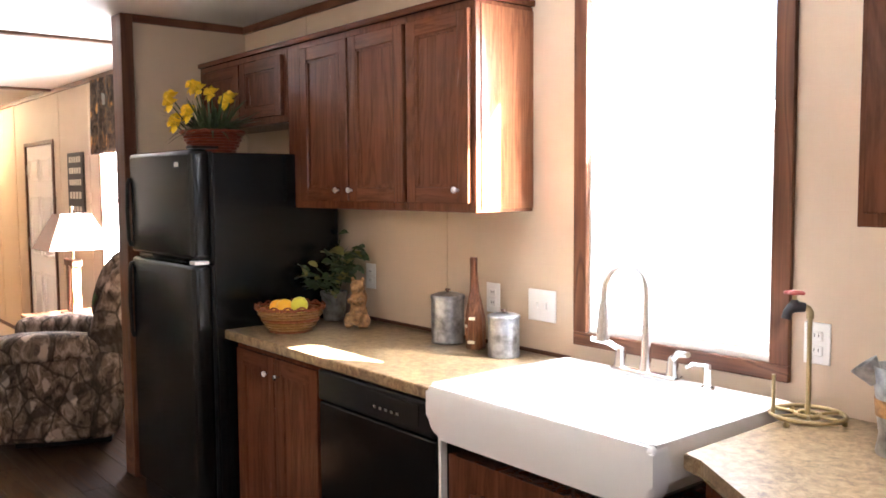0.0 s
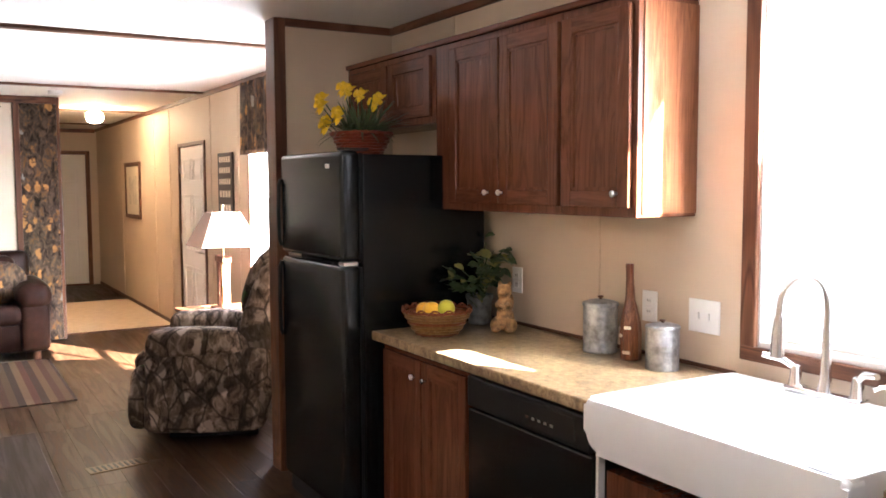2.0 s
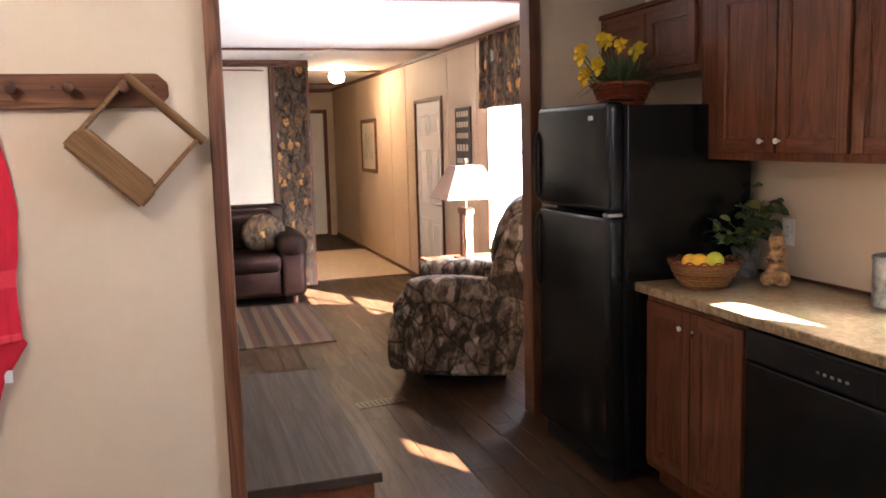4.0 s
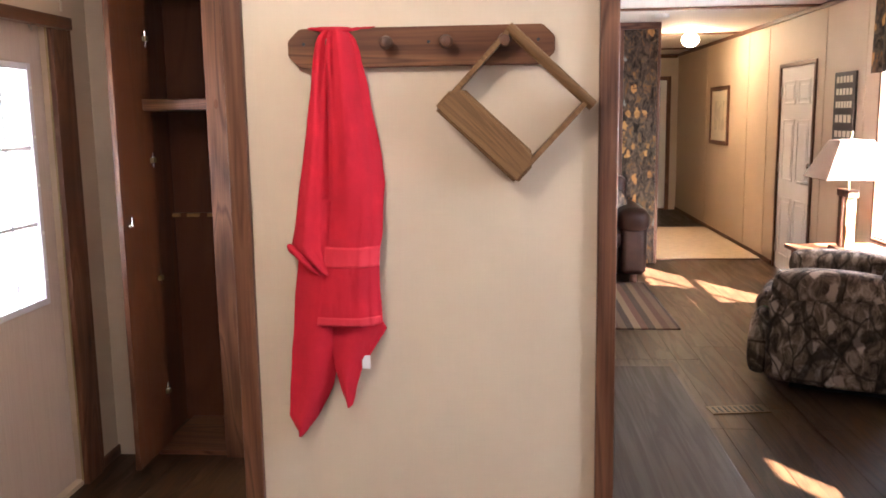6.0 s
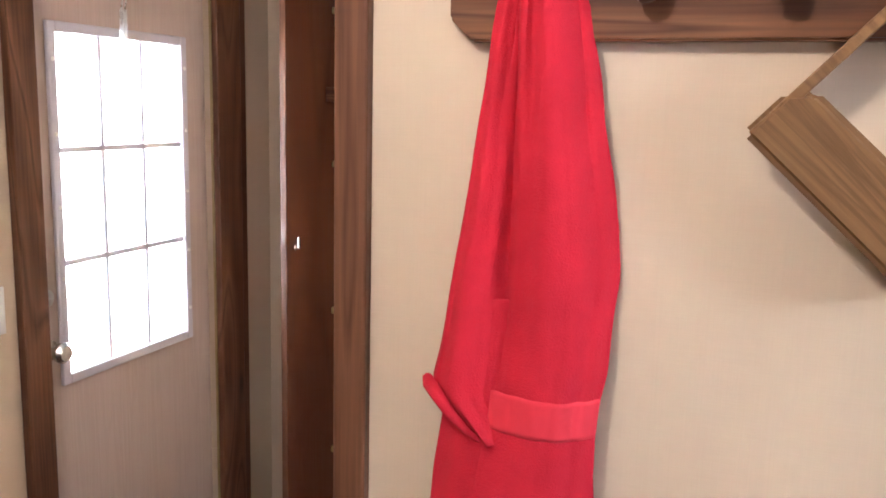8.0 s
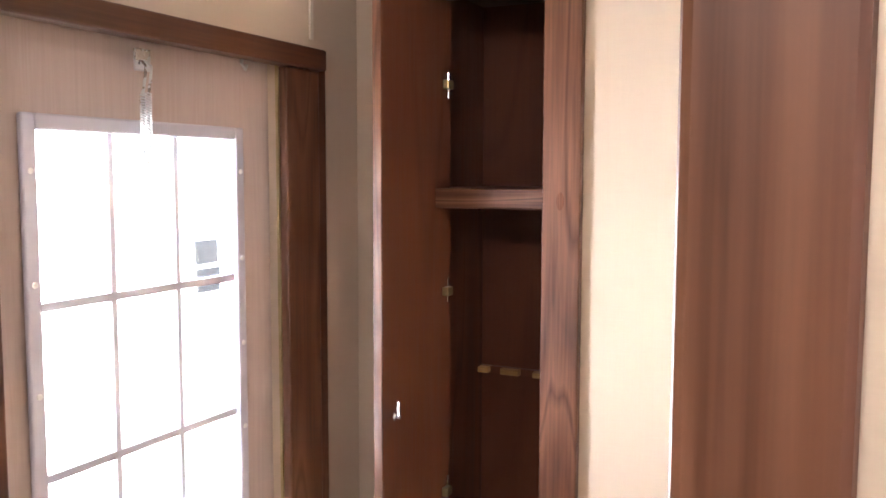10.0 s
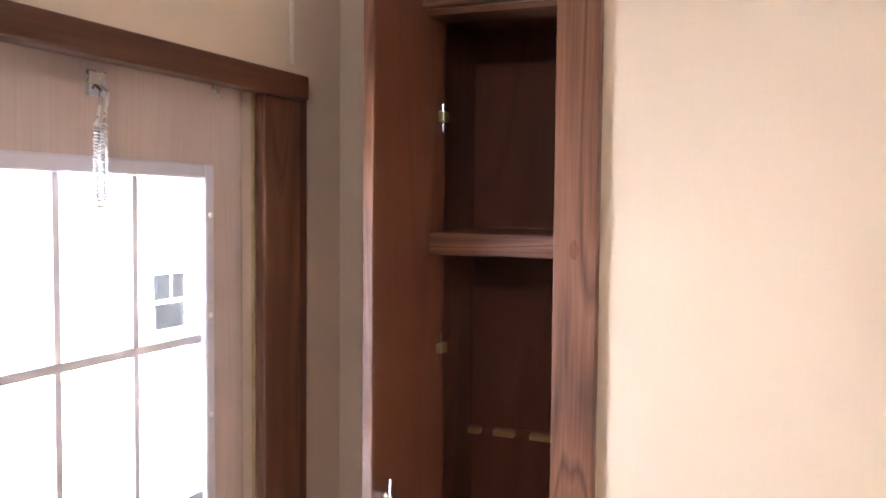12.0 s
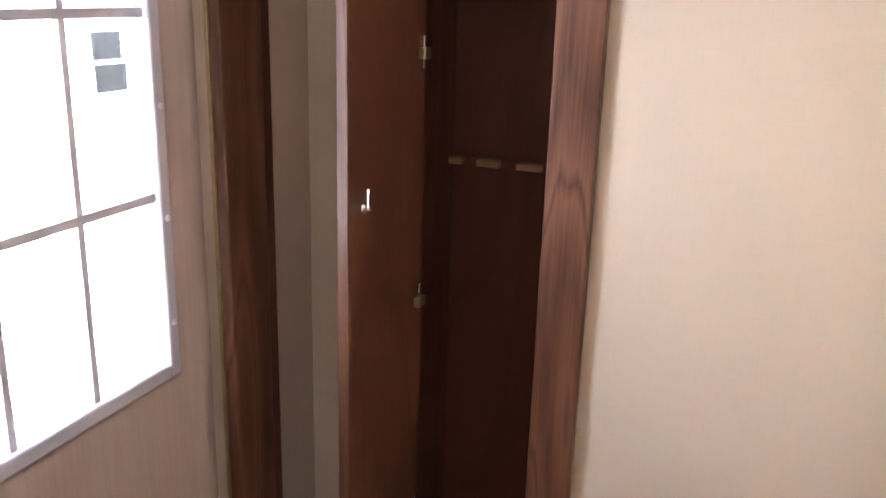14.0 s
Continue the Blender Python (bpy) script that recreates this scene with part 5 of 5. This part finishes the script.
# framed print
Fp = thing("framed_print", "framed print on a pale mat in a dark frame", "picture", pose(-11.14, YN - 0.0005, 1.49))
b = nb()
for bx in ((-0.46, -0.41, -0.36, 0.36), (0.41, 0.46, -0.36, 0.36), (-0.41, 0.41, -0.36, -0.31), (-0.41, 0.41, 0.31, 0.36)):
    box(b, bx[0], bx[1], -0.025, 0, bx[2], bx[3], 0.004)
part("frame", b, M_TRIMX, Fp)
part("mat", box(nb(), -0.41, 0.41, -0.012, -0.001, -0.31, 0.31), M_CREAM, Fp)
part("print", box(nb(), -0.25, 0.25, -0.014, -0.012, -0.18, 0.18), M_PAPER, Fp)
# ceiling light, smoke alarm, fan
L = thing("ceiling_light", "lit white glass globe ceiling light", "ceiling light", pose(-9.95, 1.465, H), "ceiling globes")
part("canopy", turned(nb(), ((0.075, -0.0), (0.075, -0.02), (0.05, -0.03)), 24), M_BRASS, L, "", True)
part("globe", blob(nb(), (0, 0, -0.10), (0.095, 0.095, 0.075), seg=24), M_BULB, L, "glowing white glass globe", True)
# copy of the hall globe, added out of view to brighten kitchen and towel wall
L = copy_thing(L, pose(-0.95, -1.20, H))
for o in L.children:
    if o.name.startswith("globe"):
        o.data = o.data.copy()
        o.data.materials[0] = M_FILLBULB
one("smoke_alarm", turned(nb(), ((0.065, 0), (0.065, -0.025), (0.045, -0.038), (0.01, -0.04)), 24), M_PLATE, "round white smoke alarm on the ceiling", "smoke alarm", pose(-8.25, 0.86, H), True)
Fn = thing("ceiling_fan", "brown ceiling fan with wooden blades at rest", "ceiling fan", pose(-7.22, -0.29, H))
part("rod", rod(nb(), (0, 0, -0.16), (0, 0, 0), 0.012), M_BRASS, Fn)
part("motor", turned(nb(), ((0.03, -0.30), (0.10, -0.28), (0.12, -0.22), (0.10, -0.17), (0.03, -0.15)), 24), M_BRASS, Fn, "", True)
for k in range(5):
    b = nb()
    box(b, 0.13, 0.64, -0.065, 0.065, -0.235, -0.227, 0.003, 2, pose(0, 0, 0, 8, 0, 72 * k + 101.5))
    part("blade", b, M_RACK, Fn)
# floor register
M_RUG2 = paint("brown_register_enamel", (0.10, 0.062, 0.034), 0.45, 0.15, 120, 0.1, 0.3)
V = thing("floor_register", "brown metal floor register with slots", "floor register", pose(-4.42, 0.645, 0.0, 0, 0, 8))
part("frame", box(nb(), -0.06, 0.06, -0.155, 0.155, 0.0, 0.006, 0.002), M_RUG2, V)
for k in range(9):
    part("slat", box(nb(), -0.04, 0.04, -0.13 + k * 0.03, -0.118 + k * 0.03, 0.006, 0.008), M_IRON, V)
# small things on the worktops
def can(x, y, r, h, label):
    c = thing("tin_canister", label, "canister", pose(x, y, 0.9155))
    part("body", turned(nb(), ((r * 0.97, 0), (r, 0.004), (r, 0.012), (r * 0.985, 0.016), (r * 0.985, h * 0.5), (r, h * 0.52), (r * 0.985, h * 0.54), (r * 0.985, h * 0.86), (r, h * 0.88)), 32), M_GALV, c, "", True)
    lid = part("lid", turned(nb(), ((r * 1.03, h * 0.86), (r * 1.04, h * 0.90), (r * 1.0, h * 0.925), (r * 0.6, h * 0.965), (r * 0.2, h * 0.98)), 32), M_GALV, c, "", True)
    part("lid_knob", turned(nb(), ((0.006, h * 0.97), (0.006, h * 1.0), (0.012, h * 1.02), (0.010, h * 1.045), (0.002, h * 1.05)), 14), M_TRIM, lid, "dark wooden knob", True)


can(-1.97, 1.995, 0.066, 0.205, "tall galvanised tin canister with a lid on the worktop")
can(-1.615, 1.965, 0.058, 0.165, "short galvanised tin canister with a lid on the worktop")
b = thing("carved_bottle", "brown carved wooden bottle with pale flakes leaning on the wall", "bottle", pose(-1.79, 1.985, 0.9155, 0, -2, 0))
part("body", turned(nb(), ((0.034, 0), (0.038, 0.006), (0.040, 0.10), (0.038, 0.13), (0.030, 0.17), (0.018, 0.22), (0.014, 0.30), (0.015, 0.345), (0.013, 0.35)), 9), M_BOTTLE, b)
for a, z, w in ((-70, 0.03, 0.03), (-110, 0.09, 0.022), (-60, 0.12, 0.026), (-130, 0.115, 0.018)):
    part("pale_flake", box(nb(), -w / 2, w / 2, -0.0405, -0.036, z - 0.006, z + 0.006, 0.002, 2, pose(0, 0, 0, 0, 0, a + 90)), M_CREAM, b)


def wicker_bowl(parent, r0, r1, h, mat, mat2, rows, posts):
    for k in range(rows):
        f = k / (rows - 1)
        r = r0 + (r1 - r0) * f ** 0.8
        pts = [((r + 0.0035 * math.sin(posts * a / 2 + (k % 2) * math.pi)) * math.cos(a), (r + 0.0035 * math.sin(posts * a / 2 + (k % 2) * math.pi)) * math.sin(a), h * f + 0.004) for a in [2 * math.pi * i / 56 for i in range(57)]]
        part("weave_strand", pipe(nb(), pts, h / rows * 0.56, 6), mat if k % 4 else mat2, parent, "", True)
    part("bowl_lining", turned(nb(), ((r0 * 0.9, 0.0), (r0 * 0.95, 0.003), (r1 * 0.94, h * 0.95), (r1 * 0.90, h * 0.95), (r0 * 0.85, 0.01), (0.01, 0.008)), 24), mat2, parent)


F = thing("fruit_basket", "round tan wicker basket with a scalloped rim", "basket", pose(-2.63, 1.66, 0.9155))
wicker_bowl(F, 0.085, 0.145, 0.10, M_WICKERT, M_WICKER, 9, 18)
for k in range(16):
    a = 2 * math.pi * k / 16
    pts = [(0.148 * math.cos(a + t * 0.4), 0.148 * math.sin(a + t * 0.4), 0.098 + 0.02 * math.sin(t * math.pi)) for t in (0, 0.2, 0.4, 0.6, 0.8, 1.0)]
    part("rim_loop", pipe(nb(), pts, 0.004, 6), M_WICKER, F, "", True)
for x, y, z, r in ((-0.06, -0.03, 0.095, 0.037), (0.015, -0.035, 0.105, 0.039), (0.06, 0.01, 0.115, 0.038), (-0.01, 0.04, 0.085, 0.037), (-0.02, -0.005, 0.055, 0.037), (0.05, -0.055, 0.06, 0.035)):
    b = blob(nb(), (0, 0, 0), (r, r, r * 0.94), seg=20)
    lime = x > 0.055
    one("lemon" if lime else "orange", b, M_LIME if lime else M_LEMON, "greenish-yellow lemon in the wicker basket" if lime else "ripe yellow-orange citrus fruit in the wicker basket", "fruit", pose(-2.63 + x, 1.66 + y, 0.9155 + z, 20 * x * 50, 30, 0), True, group="fruit in the basket")


def leaf_blade(bm, base, tip, width, droop, seg=6, tw=0.0):
    base, tip = Vector(base), Vector(tip)
    d = tip - base
    side = d.cross(Vector((0, 0, 1)))
    side = side.normalized() if side.length > 1e-5 else Vector((1, 0, 0))
    side = (side + Vector((0, 0, tw))).normalized()
    prev = None
    for i in range(seg + 1):
        f = i / seg
        p = base + d * f + Vector((0, 0, -droop * f * f))
        w = width * math.sin(math.pi * (0.08 + 0.92 * f)) ** 0.8 * 0.5
        cur = (bm.verts.new(p - side * w + Vector((0, 0, w * 0.35))), bm.verts.new(p), bm.verts.new(p + side * w + Vector((0, 0, w * 0.35))))
        if prev:
            bm.faces.new((prev[0], prev[1], cur[1], cur[0]))
            bm.faces.new((prev[1], prev[2], cur[2], cur[1]))
        prev = cur


rng = random.Random(4)
P = thing("potted_plant", "leafy green houseplant in a dull metal pot", "potted plant", pose(-2.765, 1.965, 0.9155))
part("pot", turned(nb(), ((0.046, 0), (0.05, 0.004), (0.058, 0.11), (0.064, 0.12), (0.064, 0.135), (0.056, 0.135), (0.052, 0.11), (0.01, 0.11)), 28), M_GALV, P, "grey tin pot", True)
st, dark, pale = nb(), nb(), nb()
for k in range(17):
    a, r, h = rng.uniform(0, 6.28), rng.uniform(0.03, 0.20), rng.uniform(0.16, 0.37)
    r = min(r, 0.14 if math.sin(a) > 0 else 0.20)
    tip = Vector((r * math.cos(a), r * math.sin(a) * 0.8, h))
    pipe(st, [(0.02 * math.cos(a), 0.02 * math.sin(a), 0.11), tip * 0.6 + Vector((0, 0, 0.07)), tip], 0.0028, 5)
    for j in range(6):
        q = tip * (0.72 + 0.3 * rng.random()) + Vector((rng.uniform(-0.02, 0.02), rng.uniform(-0.02, 0.02), rng.uniform(-0.03, 0.02)))
        b2 = a + rng.uniform(-1.6, 1.6)
        ln = rng.uniform(0.05, 0.10)
        e = q + Vector((ln * math.cos(b2), ln * math.sin(b2) * 0.7, rng.uniform(-0.02, 0.025)))
        leaf_blade(pale if rng.random() < 0.22 else dark, q, e, ln * 0.62, rng.uniform(0.005, 0.02), 5, rng.uniform(-0.8, 0.8))
part("stems", st, M_LEAF, P)
tagged(part("leaves", dark, M_LEAF, P, "", True), "", "", "", "stuff")
tagged(part("yellowing_leaves", pale, M_LEAFY, P, "", True), "", "", "", "stuff")

# squirrel figurine, one plain shape
b = nb()
for c, r in (((0, 0, 0.06), (0.042, 0.04, 0.06)), ((0, -0.006, 0.115), (0.036, 0.034, 0.05)), ((0, -0.012, 0.178), (0.034, 0.036, 0.032)), ((0, -0.04, 0.172), (0.018, 0.016, 0.014)),
             ((-0.022, -0.004, 0.208), (0.010, 0.007, 0.015)), ((0.022, -0.004, 0.208), (0.010, 0.007, 0.015)), ((-0.036, -0.02, 0.03), (0.024, 0.034, 0.034)), ((0.036, -0.02, 0.03), (0.024, 0.034, 0.034)),
             ((-0.03, -0.04, 0.012), (0.02, 0.032, 0.012)), ((0.03, -0.04, 0.012), (0.02, 0.032, 0.012)), ((-0.026, -0.034, 0.12), (0.013, 0.024, 0.013)), ((0.026, -0.034, 0.12), (0.013, 0.024, 0.013)),
             ((0, -0.045, 0.112), (0.014, 0.012, 0.012)), ((0.0, 0.045, 0.05), (0.022, 0.02, 0.05)), ((0.0, 0.055, 0.12), (0.026, 0.022, 0.05)), ((0.0, 0.048, 0.175), (0.018, 0.018, 0.026))):
    blob(b, c, r, seg=16)
o = one("squirrel_figurine", b, M_FUR, "carved tan squirrel figurine standing on the worktop", "figurine", pose(-2.525, 1.94, 0.9155, 0, 0, 40), True)
o.modifiers.new("melt", "REMESH").voxel_size = 0.004
sm = o.modifiers.new("soft", "SMOOTH")
sm.factor, sm.iterations = 0.5, 3

# spigot paper-towel stand
S = thing("spigot_towel_stand", "paper-towel stand made from a garden spigot on an iron wheel", "towel holder", pose(-0.465, 1.965, 0.9155))
for r in (0.092, 0.03):
    part("wheel_rim", pipe(nb(), [(r * math.cos(a), r * math.sin(a), 0.02) for a in [2 * math.pi * i / 40 for i in range(41)]], 0.006, 8), M_BRASS, S, "", True)
for k in range(6):
    a = math.pi * k / 3
    part("spoke", rod(nb(), (0.02 * math.cos(a), 0.02 * math.sin(a), 0.02), (0.09 * math.cos(a), 0.09 * math.sin(a), 0.02), 0.005, None, 8), M_BRASS, S)
for k in range(3):
    a = 2.1 * k + 0.4
    part("foot", turned(nb(), ((0.006, 0), (0.008, 0.004), (0.006, 0.018)), 10, pose(0.088 * math.cos(a), 0.088 * math.sin(a), 0)), M_BRASS, S)
part("pole", rod(nb(), (0, 0, 0.018), (0, 0, 0.285), 0.0062, None, 14), M_BRASS, S, "", True)
part("guide_rod", rod(nb(), (-0.06, -0.065, 0.018), (-0.06, -0.065, 0.125), 0.005, None, 10), M_BRASS, S)
part("elbow", pipe(nb(), [(0, 0, 0.272), (0, 0, 0.288), (-0.004, -0.003, 0.297), (-0.012, -0.008, 0.30)], 0.0095, 12), M_BRASS, S, "", True)
b = nb()
pipe(b, [(-0.010, -0.007, 0.30), (-0.024, -0.019, 0.302), (-0.036, -0.029, 0.298), (-0.043, -0.035, 0.286), (-0.045, -0.037, 0.270)], [0.012, 0.015, 0.014, 0.012, 0.0125], 14)
turned(b, ((0.012, 0.30), (0.012, 0.314), (0.008, 0.320)), 14, pose(-0.03, -0.024, 0))
sp = part("spigot", b, M_IRON, S, "dark iron spigot with a drooping nose", True)
part("stem", rod(nb(), (-0.03, -0.024, 0.31), (-0.03, -0.024, 0.338), 0.006, None, 10), M_BRASS, sp)
part("handwheel", pipe(nb(), [(-0.03 + (0.021 + 0.003 * math.cos(5 * a)) * math.cos(a), -0.024 + (0.021 + 0.003 * math.cos(5 * a)) * math.sin(a), 0.338) for a in [2 * math.pi * i / 40 for i in range(41)]], 0.0042, 8), M_RUST, sp, "dark red handwheel", True)
b = nb()
for k in range(5):
    a = 2 * math.pi * k / 5
    rod(b, (-0.03, -0.024, 0.338), (-0.03 + 0.021 * math.cos(a), -0.024 + 0.021 * math.sin(a), 0.338), 0.003, None, 8)
turned(b, ((0.007, 0.334), (0.007, 0.342), (0.003, 0.345)), 12, pose(-0.03, -0.024, 0))
part("handwheel_spokes", b, M_RUST, sp)

# tin pitcher
P = thing("tin_pitcher", "rusty galvanised tin pitcher with a flared lip", "pitcher", pose(-0.19, 1.86, 0.9155))
part("body", turned(nb(), ((0.05, 0), (0.052, 0.006), (0.045, 0.05), (0.047, 0.055), (0.055, 0.14), (0.058, 0.155), (0.056, 0.16), (0.064, 0.205), (0.060, 0.205), (0.05, 0.15), (0.04, 0.02), (0.005, 0.015)), 30), M_GALV, P, "", True)
b = nb()
turned(b, ((0.018, 0.0), (0.034, 0.05), (0.030, 0.05), (0.015, 0.004)), 18, pose(-0.045, -0.02, 0.165, 0, -38, 20))
part("spout", b, M_GALV, P, "", True)
part("handle", pipe(nb(), [(0.05, 0.02, 0.17), (0.10, 0.045, 0.15), (0.105, 0.047, 0.09), (0.05, 0.02, 0.05)], 0.006, 8), M_GALV, P, "", True)
part("rust_band", turned(nb(), ((0.0535, 0.09), (0.0565, 0.13), (0.0555, 0.13), (0.0525, 0.09)), 30), M_FUR, P)

# daffodils on the refrigerator
B = thing("flower_basket", "red-brown wicker basket of yellow daffodils on the refrigerator", "flower basket", pose(-3.20, 1.585, 1.6855))
wicker_bowl(B, 0.085, 0.14, 0.105, M_WICKERR, M_WICKERR, 9, 20)
part("rim_braid", pipe(nb(), [((0.142 + 0.004 * math.sin(9 * a)) * math.cos(a), (0.142 + 0.004 * math.sin(9 * a)) * math.sin(a), 0.106 + 0.004 * math.cos(9 * a)) for a in [2 * math.pi * i / 80 for i in range(81)]], 0.008, 6), M_WICKERR, B, "", True)
part("soil", turned(nb(), ((0.122, 0.08), (0.122, 0.09), (0.01, 0.095)), 24), M_TRIM, B)
g = nb()
for k in range(190):
    a, r, h = rng.uniform(0, 6.28), rng.uniform(0.03, 0.27), rng.uniform(0.04, 0.20)
    s = rng.uniform(0.2, 0.8)
    leaf_blade(g, (0.09 * s * math.cos(a), 0.09 * s * math.sin(a), 0.10), (r * math.cos(a), r * math.sin(a), 0.10 + h), rng.uniform(0.007, 0.012), rng.uniform(0.0, 0.16) * (r / 0.24), 7)
tagged(part("foliage", g, M_LEAF, B, "narrow arching green leaves", True), "", "", "", "stuff")
for x, y, z in ((-0.10, -0.155, 0.27), (-0.075, -0.17, 0.235), (-0.045, -0.07, 0.32), (-0.02, -0.055, 0.305), (-0.035, -0.10, 0.205), (-0.01, -0.11, 0.185), (0.02, -0.01, 0.285), (0.065, 0.04, 0.245), (0.05, 0.07, 0.265), (-0.075, -0.15, 0.14), (-0.10, -0.13, 0.165)):
    st = part("stem", pipe(nb(), [(x * 0.3, y * 0.3, 0.10), (x * 0.7, y * 0.7, z * 0.7), (x, y, z)], 0.003, 6), M_LEAF, B)
    fl = nb()
    for k in range(6):
        a = k * math.pi / 3 + x * 30
        leaf_blade(fl, (x, y, z), (x + 0.042 * math.cos(a), y - 0.012 + 0.01 * math.sin(a), z + 0.042 * math.sin(a)), 0.034, 0.004, 4, 0.3)
        leaf_blade(fl, (x, y, z + 0.004), (x + 0.036 * math.cos(a + 0.5), y + 0.036 * math.sin(a + 0.5), z + 0.018), 0.030, -0.006, 4, 0.3)
    part("petals", fl, M_YELLOW, st, "", True)
    part("trumpet", turned(nb(), ((0.008, 0), (0.012, 0.014), (0.020, 0.028), (0.017, 0.028), (0.008, 0.006)), 12, pose(x, y - 0.004, z, 70, 0, 10)), M_YELLOW, st, "", True)

# lettering on the wall sign: pale blocks in rows
S = bpy.data.objects["wooden_sign"]
for row, (z, n) in enumerate(((0.225, 5), (0.13, 5), (0.03, 6), (-0.08, 4), (-0.20, 4), (-0.275, 6))):
    h = 0.05 if row != 3 else 0.06
    for k in range(n):
        w = 0.34 / n
        x = -0.17 + (k + 0.5) * w
        part("lettering", box(nb(), x - w * 0.36, x + w * 0.36, -0.0205, -0.0185, z - h / 2, z + h / 2, 0.001), M_CREAM, S)
# floor planks, laid along the home
PW, PL = 0.152, 1.22
cuts = {}


def plank_mesh(length):
    key = round(length, 3)
    if key not in cuts:
        b = box(nb(), 0, length - 0.0008, 0, PW - 0.0008, -0.004, 0.0)
        me = bpy.data.meshes.new("plank")
        for v in b.verts:
            if v.co.z > -0.001:
                v.co.x += 0.0006 if v.co.x < length / 2 else -0.0006
                v.co.y += 0.0006 if v.co.y < PW / 2 else -0.0006
        b.to_mesh(me)
        b.free()
        me.materials.append(M_PLANK)
        cuts[key] = me
    return cuts[key]


rng = random.Random(11)
rest = bmesh.new()
count = 0
for r in range(30):
    y = YS + 0.002 + r * PW
    if y + PW > YN + 0.15:
        break
    x = XW - rng.choice((0.0, 0.3, 0.6, 0.9))
    while x < XE:
        near = -7.6 < x < -1.6 and -1.4 < y < 1.9
        if near and count < 300:
            o = new("plank", plank_mesh(PL))
            o.parent = floor_slab
            o.location = (x, y, 0.0)
            count += 1
        else:
            vs = bmesh.ops.create_cube(rest, size=1.0, matrix=Matrix.Translation((x + PL / 2, y + PW / 2, -0.002)) @ Matrix.Diagonal((PL - 0.001, PW - 0.001, 0.004, 1)))
        x += PL
o = part("planks", rest, M_PLANK, floor_slab)
tagged(o, "dark brown planks of the far floor", "", "", "stuff")
